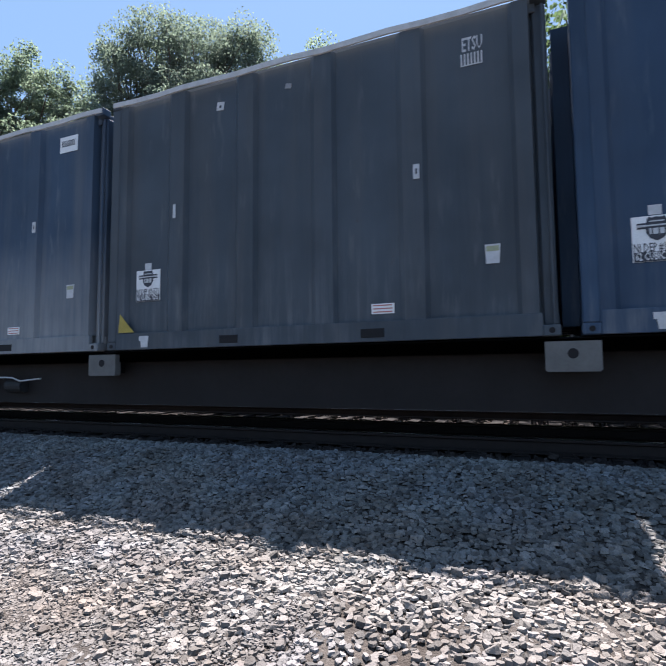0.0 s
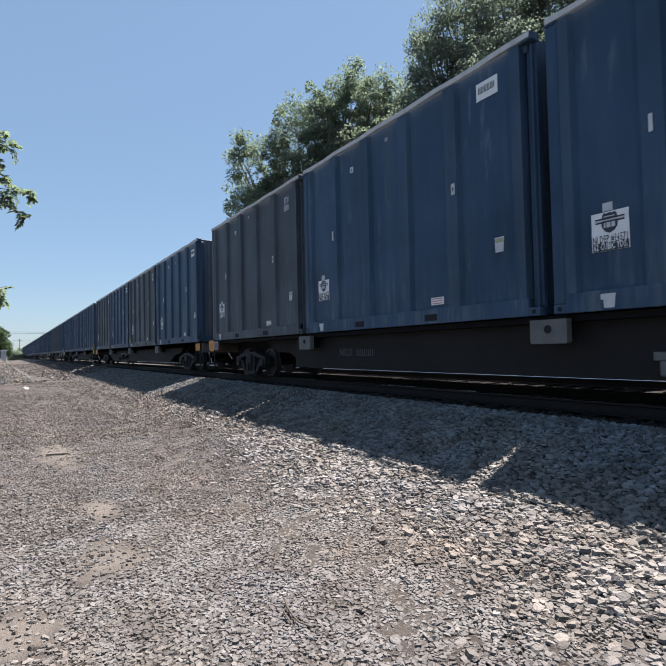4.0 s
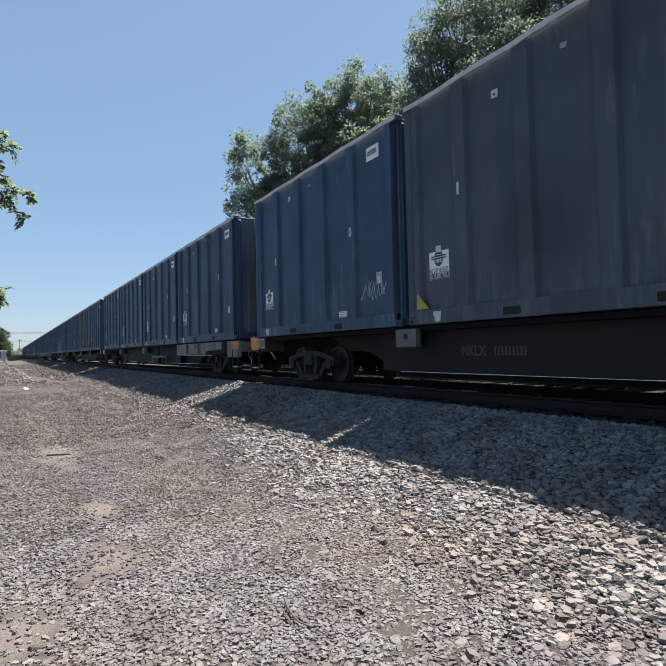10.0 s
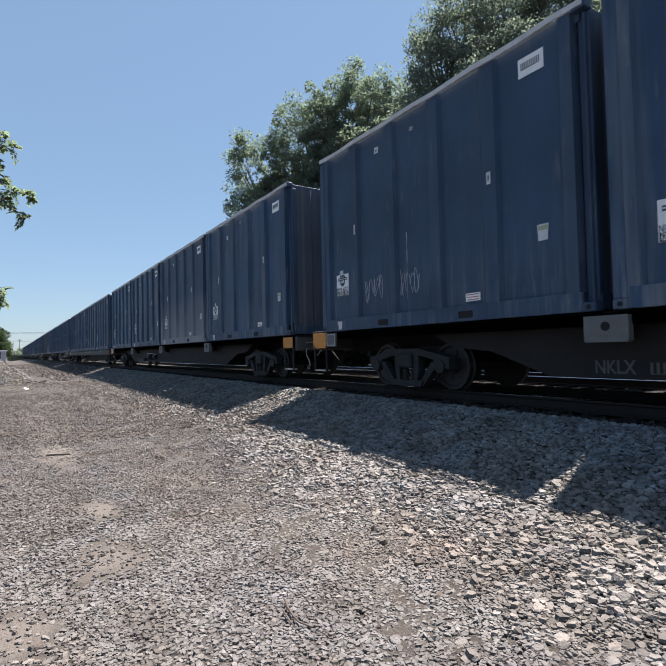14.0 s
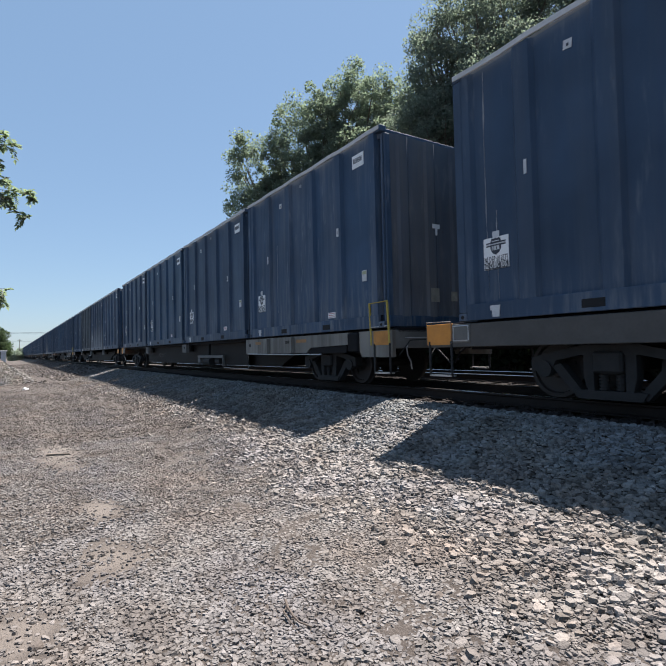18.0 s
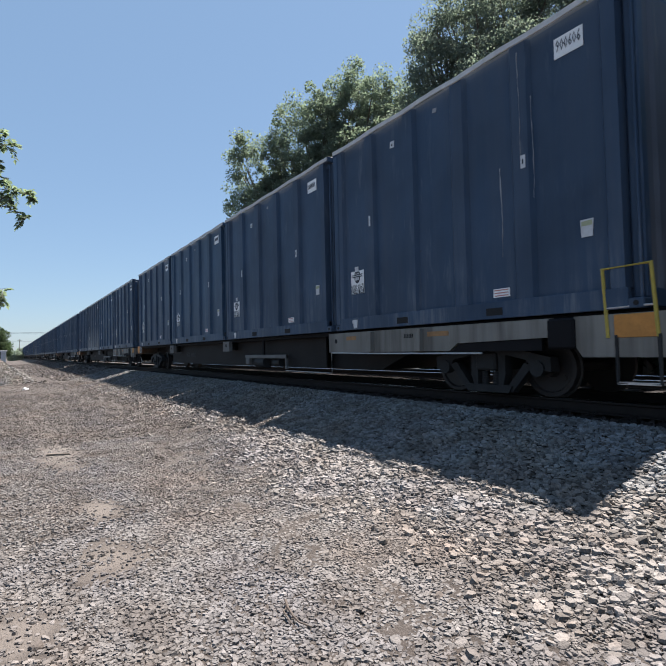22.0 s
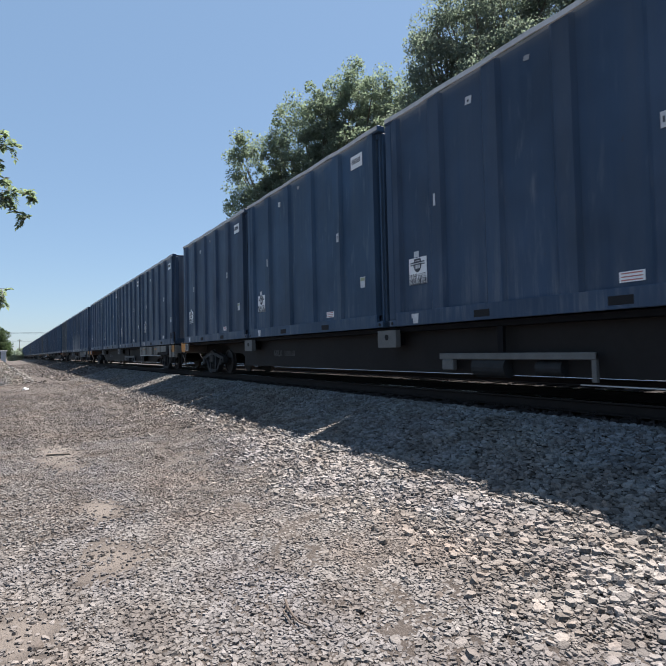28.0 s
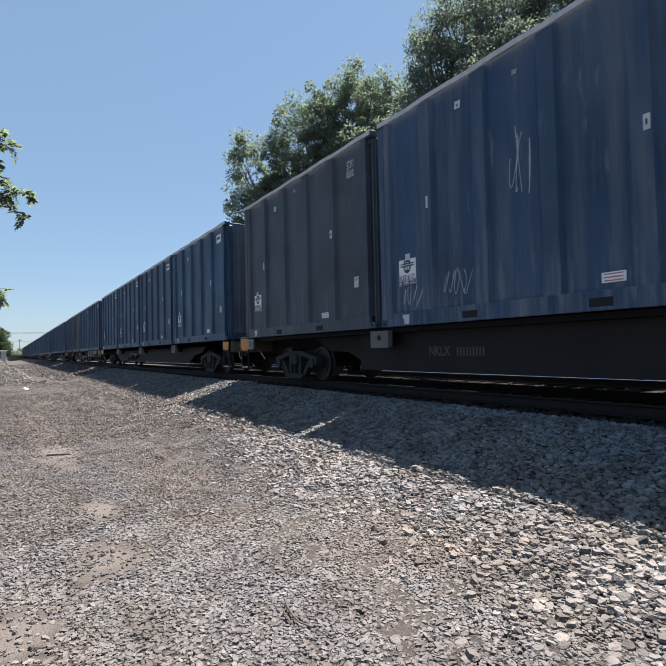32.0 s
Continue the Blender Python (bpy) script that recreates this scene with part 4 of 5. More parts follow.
            part("number_mark", comb(bmesh.new(), 9, 0.62, 0.14, -1.024, STENCIL_Y + ds - 0.68, BASE - 0.70 + dz), STENCIL_INK, car)
            if kind == "light":
                part("frame_web", boxed(-1.02, -0.98, 7.2, CAR_REAR - 5.2, BASE - 0.83, BASE - 0.10), BROWN, car)
        # end panels, steps, grab rails
        pa, pb = (y0 + 0.08, 0.21) if kind == "light" else (y0 + 0.10, 0.25)
        part("end_panel", boxed(side, side + sx * 0.012, pa, pb, BASE - 0.33, BASE - 0.06, bevel=0.004), WORN_AMBER if kind == "light" else ORANGE if kind == "dark" else BEAM, car, "orange end panel" if kind != "deep" else "brown end panel")
        part("end_panel", boxed(side - sx * 0.03, side + sx * 0.012, CAR_REAR, y1, BASE - 0.36, BASE - 0.02, bevel=0.004), ORANGE, car, "orange end panel")
        part("panel_rim", tube(bmesh.new(), [(side + sx * 0.014, CAR_REAR + 0.01, BASE - 0.35), (side + sx * 0.014, CAR_REAR + 0.01, BASE + 0.01), (side + sx * 0.014, y1, BASE + 0.02), (side + sx * 0.014, y1, BASE - 0.35)], 0.009), BRACKET, car)
        gp = part("rear_plate", boxed(side - sx * 0.03, side + sx * 0.012, CAR_REAR - 0.38, CAR_REAR - 0.01, BASE - 0.33, BASE - 0.04, bevel=0.004), BRACKET, car)
        part("plate_rim", tube(bmesh.new(), [(side + sx * 0.014, CAR_REAR - 0.35, BASE - 0.30), (side + sx * 0.014, CAR_REAR - 0.35, BASE - 0.07), (side + sx * 0.014, CAR_REAR - 0.04, BASE - 0.07),
             (side + sx * 0.014, CAR_REAR - 0.04, BASE - 0.30), (side + sx * 0.014, CAR_REAR - 0.33, BASE - 0.30)], 0.013, seg=5), STEEL, gp)
        for ya, yb in ((y0 + 0.07, 0.19), (CAR_REAR + 0.02, y1 - 0.06)):
            st = part("step", tube(bmesh.new(), [(side, ya, BASE - 0.30), (side, ya, BASE - 0.86), (side, yb, BASE - 0.86), (side, yb, BASE - 0.30)], 0.024), CAST, car)
            part("tread", boxed(side - sx * 0.10, side + sx * 0.02, ya, yb, BASE - 0.875, BASE - 0.845), STEEL, st, "worn bright step tread")
        if railing and sx == -1:
            part("railing", tube(bmesh.new(), [(side, 0.29, BASE - 0.33), (side, 0.33, BASE + 0.49), (side, -0.22, BASE + 0.50), (side, -0.27, BASE - 0.33)], 0.024),
                 YELLOW if railing == 1 else RUST, car, "yellow crossover railing" if railing == 1 else "rusty crossover railing")
            part("railing_bar", tube(bmesh.new(), [(side, 0.30, BASE + 0.02), (side, -0.24, BASE + 0.03)], 0.014), STEEL, car)
        else:
            part("grab_iron", tube(bmesh.new(), [(side, 0.2, BASE - 0.02), (side, -0.2, BASE + 0.01), (side, -0.34, BASE + 0.02), (side, -0.30, BASE + 0.30)], 0.011), RUST, car)
    # brake gear under the middle containers
    gear = 8.9 if kind == "light" else 14.4
    for sx in (-1, 1):
        xb = sx * 1.18
        if kind == "light":
            part("brake_beam", box(boxed(xb - 0.04, xb + 0.04, gear, gear + 2.72, BASE - 0.60, BASE - 0.50, bevel=0.01), xb - 0.03, xb + 0.03, gear, gear + 0.06, BASE - 0.88, BASE - 0.5),
                 BRACKET, car, "pale beam of the brake gear")
            part("hanger", boxed(xb - 0.03, xb + 0.03, gear + 1.4, gear + 1.5, BASE - 0.5, BASE - 0.1), DARK, car)
        else:
            part("brake_rod", tube(bmesh.new(), [(xb, gear, BASE - 0.42), (xb, gear + 0.5, BASE - 0.46), (xb, gear + 0.7, BASE - 0.40), (xb, gear + 2.0, BASE - 0.38)], 0.016), STEEL, car)
        for dy, r, ln in ((1.7, 0.16, 0.62), (0.7, 0.11, 0.4)):
            part("air_reservoir", cyl(bmesh.new(), (xb + sx * -0.1, gear + dy, BASE - (0.72 if kind == "light" else 0.55)), "y", r, ln, 16), CAST, car)
        part("valve", boxed(xb - 0.06, xb + 0.06, gear + 2.4, gear + 2.65, BASE - 0.78, BASE - 0.60, bevel=0.02), BRACKET if kind == "light" else CAST, car)
    for yb in (2.35, CAR_REAR - 2.35):
        bogie(car, yb, near)
    for sg, yc in ((-1, y0), (1, y1)):
        part("coupler", coupler_bm(sg, yc), CAST, car)
        part("air_hose", tube(bmesh.new(), [(-0.35, yc, 0.80), (-0.36, yc + sg * 0.22, 0.66), (-0.30, yc + sg * 0.40, 0.46), (-0.16, yc + sg * 0.50, 0.52)], 0.018), CAST if sg < 0 else DARK, car)
        part("uncoupling_lever", tube(bmesh.new(), [(-1.25, yc + sg * 0.05, 0.62), (-1.0, yc + sg * 0.08, 0.90), (-0.3, yc + sg * 0.08, 0.92), (-0.1, yc + sg * 0.1, 0.98)], 0.011), CAST, car)
        part("end_beam", boxed(-1.30, 1.30, min(yc, yc - sg * 0.12), max(yc, yc - sg * 0.12), BASE - 0.40, BASE - 0.05, bevel=0.015), BRACKET if kind == "light" else BEAM, car)
    part("lever_handle", tube(bmesh.new(), [(-1.04, y0 - 0.05, 0.80), (-1.08, y0 - 0.07, 0.76), (-1.07, y0 - 0.08, 0.62), (-1.01, y0 - 0.10, 0.50), (-0.99, y0 - 0.10, 0.36)], 0.013, seg=5), STEEL, car, "bright bent handle of the uncoupling lever")
    part("front_grab_iron", tube(bmesh.new(), [(-1.05, y0, BASE - 0.20), (-1.05, y0 - 0.07, BASE - 0.20), (-0.5, y0 - 0.07, BASE - 0.20), (-0.5, y0, BASE - 0.20)], 0.011, seg=5), STEEL, car, "bright grab iron across the end beam")
    return car


# ---- the train: kind of car, its railing, and its four containers from front to rear ----
TRAIN = {0: ("dark", 0, "ngds"), 1: ("light", 2, "nbbs"), 2: ("light", 0, "gbbg"), 3: ("dark", 0, "bgng"), 4: ("dark", 1, "nnss"),
         5: ("light", 1, "nggb"), 6: ("light", 0, "nnbn"), 7: ("dark", 0, "bgsn"), 8: ("dark", 0, "sdnb"), 9: ("deep", 0, "snsn"),
         10: ("light", 1, "snbn"), 11: ("dark", 0, "sdgn"), 12: ("light", 1, "nnbn"), 13: ("light", 0, "nbdn"), 14: ("light", 0, "nnsb"),
         15: ("light", 0, "nnbn"), 16: ("light", 2, "nnbs"), 17: ("light", 0, "sdsg"), 18: ("dark", 0, "bnnb"), 19: ("light", 0, "nbgn")}
NUMBERS = {(16, 2): "900982", (6, 3): "901181", (13, 3): "902205", (4, 0): "902054", (12, 0): "900606", (9, 0): "901513", (17, 0): "901580", (13, 1): "902182", (11, 0): "901758", (14, 0): "902492"}
CON_LABEL_GROUP = "containers on the train"

moving, stand = [], []
proto_con, proto_car = {}, {}


def get_container(code, full, mark):
    key = (code, full, mark)
    if key not in proto_con:
        proto_con[key] = tagged(container(code, full, mark), LABELS[code], "container", CON_LABEL_GROUP)
        return proto_con[key]
    return copy_thing(proto_con[key], Matrix())


def get_car(kind, railing, near):
    key = (kind, railing, near)
    if key not in proto_car:
        label = {"light": "grimy flat car with pale grey side sills and orange end panels", "dark": "dark flat car with orange end panels",
                 "deep": "brown flat car with a deep side sill and yellow marks"}[kind]
        proto_car[key] = tagged(flat_car(kind, railing, near), label, "flat car", "cars of the train")
        return proto_car[key]
    return copy_thing(proto_car[key], Matrix())


FADED_RED = plain("faded_red_spray", (0.15, 0.05, 0.045), 0.8, vary=0.4)
SPRAY = plain("pale_spray_paint", (0.46, 0.47, 0.50), 0.8)


def on_side(y):
    """The near side's surface: proud on a rib, set back in a bay."""
    return NEAR + 0.007 if any(a - 0.03 < y < a + 0.36 for a in (0.10, 1.38, 2.55, 3.72, 4.89, 6.0)) else FLAT


def squiggle(seed, w, h, n=5, mat=None):
    """A sprayed tag that cannot be read: n looped strokes side by side."""
    rng = random.Random(seed)
    bm = bmesh.new()
    for k in range(n):
        yc, zc = (k + 0.5) / n * w - 0.5 * w, rng.uniform(-0.08, 0.08) * h
        ry, rz = w / n * rng.uniform(0.35, 0.62), h * rng.uniform(0.28, 0.48)
        a0, turn, lean = rng.uniform(0, 6.28), rng.uniform(3.4, 8.5) * rng.choice((-1, 1)), rng.uniform(-0.1, 0.3)
        pts = []
        for i in range(13):
            f = i / 12
            a = a0 + turn * f
            z = zc + rz * math.sin(a) * (1 - 0.3 * f) + rng.uniform(-0.02, 0.02) * h
            pts.append((0, -(yc + ry * math.cos(a * 0.8) + lean * (z - zc) + 0.15 * f * w / n), z))
        tube(bm, pts, 0.007, 0.005, 4)
        if rng.random() < 0.5:
            tube(bm, [(0, -(yc - ry), zc + rz * 0.9), (0, -(yc + ry * 0.3), zc - rz)], 0.006, 0.005, 4)
    for v in bm.verts:
        v.co.x *= 0.2
    return mesh_from("sprayed_tag", bm, mat or SPRAY)


def drip(y, z0, z1, w):
    """A thin crooked run of pale paint down the near side."""
    rng = random.Random(int(y * 1000 + z0 * 77))
    bm, rows = bmesh.new(), []
    n = 14
    for i in range(n + 1):
        f = i / n
        yy, ww = y + 0.008 * math.sin(f * 5 + y) + rng.uniform(-0.005, 0.005), w * 0.6 * rng.uniform(0.1, 1.0) * (1 - 0.5 * f)
        rows.append([bm.verts.new((on_side(y) - dx, yy + s * ww, z1 + (z0 - z1) * f)) for s, dx in ((-0.5, 0.002), (0.5, 0.002), (0, 0.008))])
    for a, b in zip(rows, rows[1:]):
        for q in range(3):
            bm.faces.new((a[q], a[(q + 1) % 3], b[(q + 1) % 3], b[q]))
    return bm


# car, container, place along it, lower and upper end, width
DRIPS = [(9, 3, 5.78, 0.45, 3.75, 0.05), (9, 3, 5.60, 0.3, 1.6, 0.04), (9, 2, 5.2, 1.2, 3.6, 0.06), (12, 0, 1.55, 2.2, 3.7, 0.04), (12, 0, 1.95, 0.9, 2.2, 0.05),
         (12, 0, 1.35, 1.6, 3.0, 0.03), (10, 0, 4.6, 0.6, 2.4, 0.05), (6, 0, 4.3, 0.42, 1.0, 0.07), (6, 0, 4.9, 2.9, 3.5, 0.05), (6, 0, 2.2, 3.0, 3.4, 0.09), (13, 3, 3.9, 0.5, 1.4, 0.09),
         (13, 3, 4.3, 0.35, 1.2, 0.06), (13, 3, 1.3, 0.35, 0.95, 0.07), (11, 1, 3.4, 0.5, 2.6, 0.09), (11, 1, 4.4, 0.9, 3.0, 0.07), (11, 1, 2.2, 0.6, 2.0, 0.05), (16, 0, 2.4, 0.8, 2.2, 0.05),
         (17, 0, 3.1, 0.8, 2.6, 0.05), (2, 1, 3.3, 0.6, 2.2, 0.06), (4, 2, 2.7, 0.7, 2.9, 0.06), (7, 3, 3.5, 0.5, 1.7, 0.06), (14, 1, 3.0, 0.6, 2.3, 0.05)]

rng_train = random.Random(5)
for k in range(FIRST_CAR, LAST_CAR + 1):
    kind, railing, codes = TRAIN.get(k, (("light", "light", "dark")[k % 3], 0, "".join(rng_train.choice("nnbbsng") for _ in range(4))))
    car = get_car(kind, railing, k <= 18)
    moving.append((car, TRACK_X, k * CAR_PITCH, RAIL_Z, k))
    step = CON_STEP - (0.10 if kind == "deep" else 0.0)
    for i, code in enumerate(codes):
        full = k <= 18
        con = get_container(code, full, "rows" if code == "g" else "plate")
        moving.append((con, TRACK_X, k * CAR_PITCH + i * step + CON_SET, RAIL_Z + BASE, k))
        if full:
            stand.append((k, i, con, code))

TAGS = [(17, 2, 4.45, 0.66, 0.6, 0.55, 5), (17, 2, 5.55, 0.52, 0.55, 0.5, 4), (17, 2, 3.2, 2.2, 0.4, 1.1, 3), (9, 1, 4.55, 0.62, 0.5, 0.36, 5), (9, 1, 4.5, 0.92, 0.5, 0.3, 5),
        (9, 1, 3.40, 1.02, 0.55, 0.34, 4), (9, 1, 3.45, 0.66, 0.45, 0.36, 3), (9, 1, 3.14, 0.86, 0.4, 0.25, 4), (9, 1, 2.30, 1.45, 0.35, 0.4, 3), (7, 1, 4.50, 0.72, 0.65, 0.6, 6), (7, 1, 0.92, 0.80, 0.9, 0.45, 7),
        (5, 3, 0.90, 0.78, 0.8, 0.45, 6), (7, 3, 4.5, 0.78, 0.55, 0.55, 5), (7, 3, 3.45, 0.78, 0.5, 0.55, 4)]
shift = random.Random(31)
# what sets each container apart: its number, or the bars that stand for one, the places of its tags, paint runs, sprayed tags
for k, i, con, code in stand:
    for ch in con.children:
        kind = ch.name.split(".")[0]
        if kind in ("tall_tag", "narrow_tag", "square_tag", "round_patch", "inspection_tag", "hazard_sticker", "warning_sticker"):
            big = kind in ("hazard_sticker", "warning_sticker")
            ch.location.y += shift.uniform(-0.05, 0.05) * (0.6 if big else 1)
            ch.location.z += shift.uniform(-0.08, 0.10) * (0.3 if big else 1)
    if code == "g":
        for zz in (3.43, 3.25) if (k, i) != (11, 2) else (3.16,):
            p = part("reporting_mark", OWNER if zz == 3.43 else ROW, None, con, "white row of a reporting mark")
            p.location = (FLAT - 0.006, 0.82, zz + 0.05)
            if zz == 3.43:
                p.scale = (1, 0.45, 1)
    else:
        words = NUMBERS.get((k, i))
        p = part("number", text_mesh(words, 0.215, INK, 0.006) if words else DIGITS, None, con)
        p.location = (FLAT - 0.013, 0.825, 3.495)
        if words:
            p.scale = (1, 0.54, 1)
    if (k, i) in ((0, 1), (3, 1), (5, 2), (7, 1)):
        part("yellow_corner", prism(bmesh.new(), [(6.08, 0.54), (6.10, 0.26), (5.80, 0.26)], NEAR - 0.008, NEAR), YELLOW, con, "yellow painted corner")
    for kk, ii, yy, z0, z1, w in DRIPS:
        if (kk, ii) == (k, i):
            part("paint_run", drip(yy, z0, z1, w), CHALK, con, "pale run of spilt paint")
    for kk, ii, yy, zz, w, h, n in TAGS:
        if (kk, ii) == (k, i):
            part("sprayed_tag", squiggle(int(yy * 100), w, h, n, FADED_RED if zz > 1.3 and k == 9 else None), None, con, "faded red sprayed tag" if zz > 1.3 and k == 9 else "pale sprayed tag").location = (FLAT - 0.003, yy, zz)


# ---- trees ----
def leaf_cloud(name, centres, radii, per, size, mat, seed, squash=0.8):
    """Leaves as small bent diamonds, gathered in clumps round the centres."""
    rng = np.random.RandomState(seed)
    c = np.repeat(np.array(centres), per, axis=0)
    r = np.repeat(np.array(radii), per)
    n = len(c)
    d = rng.normal(0, 1, (n, 3))
    d /= np.linalg.norm(d, axis=1)[:, None]
    rad = r * rng.uniform(0.15, 1.0, n) ** 0.45
    p = c + d * rad[:, None] * np.array([1, 1, squash])
    u = rng.normal(0, 1, (n, 3))
    u[:, 2] -= 0.5
    u /= np.linalg.norm(u, axis=1)[:, None]
    up = d * 0.7 + rng.normal(0, 0.6, (n, 3)) + np.array([0, 0, 0.5])
    v = np.cross(u, up)
    v /= np.linalg.norm(v, axis=1)[:, None] + 1e-9
    w = np.cross(u, v)
    s = size * rng.uniform(0.6, 1.35, n)[:, None]
    verts = np.stack([p - u * s * 0.5, p + v * s * 0.36 - w * s * 0.10, p + u * s * 0.55, p - v * s * 0.36 - w * s * 0.10], 1).reshape(-1, 3)
    i = np.arange(n)[:, None] * 4
    faces = np.concatenate([i + np.array([[0, 1, 2]]), i + np.array([[0, 2, 3]])], 1).reshape(-1, 3)
    return soup(name, verts, faces, mat)


def limb(bm, a, b, r0, r1, rng, bend=0.12, steps=6):
    a, b = Vector(a), Vector(b)
    off = Vector((rng.uniform(-1, 1), rng.uniform(-1, 1), rng.uniform(0.2, 1))) * (b - a).length * bend
    pts = [a.lerp(b, t) + off * math.sin(math.pi * t) for t in [i / steps for i in range(steps + 1)]]
    tube(bm, pts, r0, r1, 5)
    return pts


def tree(x, y, z, lobes, trunk_h, trunk_r, clumps, per, leaf, mat, seed, label, clump_r=(0.6, 1.25), name="tree"):
    """A broadleaf tree. lobes: (dx, dy, z, rx, rz) ellipsoids that the clumps of leaves fill towards their outside."""
    rng = random.Random(seed)
    t = tagged(empty(name), label, "tree" if name == "tree" else "bush", "trees" if name == "tree" else "bushes")
    t.location = (x, y, z)
    centres, radii = [], []
    bm = bmesh.new()
    fork = Vector((0, 0, trunk_h))
    limb(bm, (0, 0, -0.1), fork, trunk_r, trunk_r * 0.7, rng, 0.03)
    total = sum(l[3] ** 2 * l[4] for l in lobes)
    for dx, dy, cz, rx, rz in lobes:
        n = max(6, int(clumps * rx * rx * rz / total))
        tips = []
        for i in range(n):
            u = Vector((rng.gauss(0, 1), rng.gauss(0, 1), rng.gauss(0.12, 1))).normalized()
            q = rng.uniform(0.25, 1.0) ** 0.5
            c = Vector((dx + u.x * rx * q, dy + u.y * rx * q, cz + u.z * rz * q))
            centres.append(c)
            radii.append(rng.uniform(*clump_r))
            tips.append(c)
        hub = Vector((dx * 0.6, dy * 0.6, (cz + trunk_h) / 2))
        limb(bm, fork, hub, trunk_r * 0.6, trunk_r * 0.35, rng)
        for c in tips[:: max(1, n // 14)]:
            limb(bm, hub, c, trunk_r * 0.28, 0.02, rng, 0.1)
    part("trunk", bm, BARK, t, "grey-brown trunk and limbs")
    part("crown", leaf_cloud("crown", centres, radii, per, leaf, mat, seed), None, t)
    return t


def at(az, dist):
    """A place on the far side, by its bearing from the camera's stand (0 is along the track)."""
    return dist * math.sin(radians(az)), dist * math.cos(radians(az))


def yard_trees():
    x, y = at(31.5, 36)
    # sideways is across the line of sight
    sx, sy = math.cos(radians(31.5)), -math.sin(radians(31.5))
    lob = lambda s, cz, rx, rz: (s * sx, s * sy, cz, rx, rz)
    tree(x, y, 0.2, [lob(-4.55, 13.4, 2.3, 3.7), lob(-3.75, 11, 2.8, 2.8), lob(-1.35, 15.8, 2.4, 4.1), lob(0.45, 17.2, 2.0, 3.8), lob(2.15, 17.9, 2.2, 4.1), lob(4.45, 17.4, 2.3, 4.0), lob(6.15, 17, 2.2, 4.3), lob(3.25, 13.5, 4.2, 4.2),
                     lob(-0.75, 12, 3.4, 3.8)], 4.5, 0.42, 780, 180, 0.15, LEAF, 21,
         "tall broadleaf tree with an uneven sunlit crown behind the tracks", (0.35, 0.92))
    x, y = at(51, 29)
    sx, sy = math.cos(radians(51)), -math.sin(radians(51))
    tree(x, y, 0.2, [lob(-3.2, 17.2, 1.7, 3.4), lob(-1.6, 18.9, 2.0, 3.0), lob(1.0, 19.3, 2.2, 2.9), lob(3.3, 18.9, 2.1, 3.4), lob(4.6, 16.4, 1.6, 3.0), lob(0.8, 14.6, 4.3, 3.8),
                     lob(-2.6, 13.0, 2.6, 3.4), lob(-4.0, 14.0, 1.7, 3.0), lob(3.6, 13.4, 3.4, 3.2), lob(5.7, 17.0, 1.6, 3.6), lob(6.4, 13.6, 2.0, 3.2)], 4.2, 0.42, 1100, 190, 0.13, LEAF_DARK, 22,
         "tall dense dark green tree behind the tracks", (0.45, 1.05))
    x, y = at(67, 34)
    tree(x, y, 0.2, [(0, 0, 21.2, 1.6, 3.6), (1.0, -2.0, 18.5, 1.8, 4.0)], 6, 0.30, 90, 130, 0.18, LEAF, 23, "slim tree with a thin crown behind the tracks")
    for az, d, h, r, sd in ((72, 25, 12.5, 3.6, 24), (84, 23, 10.5, 3.4, 25), (96, 24, 12.0, 3.8, 26), (110, 25, 12.0, 3.6, 27), (62, 30, 13.5, 3.6, 28)):
        x, y = at(az, d)
        tree(x, y, 0.2, [(0, 0, h * 0.66, r, h * 0.34), (0.8, 1.2, h * 0.42, r * 0.9, h * 0.25)], h * 0.25, 0.25, 100, 90, 0.29, LEAF if sd % 2 else LEAF_DARK, sd,
             "broadleaf tree in the row behind the tracks")
    # closed, mostly unseen tree row, added to keep the sun off the far track
    for i in range(14):
        y = -14 + i * 4.2
        top = 8.3 if 0 < y < 24 else 10.4 if y < 12 else 9.2
        # in the visible stretch, shade is put into the darker leaf colour
        tree(14.9 + 0.4 * math.sin(i * 2.1), y, 0.7, [(0, 0, top - 3.2, 2.5, 3.2), (0.2, 0.6, 3.6, 2.3, 3.0)], 1.2, 0.14, *((110, 190, 0.13, LEAF_MID) if 3 <= i <= 7 else (75, 50, 0.29, LEAF_DARK)), 60 + i,
             "dense tree in the row beside the far track", (0.45, 0.85) if 0 < y < 24 else (0.7, 1.2))
    # second row, added to shade the undergrowth; middle leaves coloured dark for shade
    for i in range(11):
        y = -12 + i * 4.6
        tree(18.4 + 0.5 * math.sin(i * 1.7), y, 2.2, [(0, 0, 4.7 if 0 < y < 26 else 8.0, 2.7, 3.2), (0.2, 0.6, 4.0, 2.5, 3.0)], 1.2, 0.14, *((110, 170, 0.15, LEAF_MID) if 3 <= i <= 8 else (70, 45, 0.38, LEAF_DARK)), 160 + i,
             "dense tree in the second row beyond the far track", (0.8, 1.3))
    # undergrowth, its shade painted into the leaf colour
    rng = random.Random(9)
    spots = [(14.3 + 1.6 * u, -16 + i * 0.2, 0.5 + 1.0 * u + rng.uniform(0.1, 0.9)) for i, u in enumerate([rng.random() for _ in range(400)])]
    tagged(new("undergrowth", leaf_cloud("undergrowth", spots, [0.75] * len(spots), 80, 0.26, LEAF_SHADED, 90)),
           "dense undergrowth beyond the far track, leaves coloured dark for shade", "undergrowth", kind="stuff")


yard_trees()


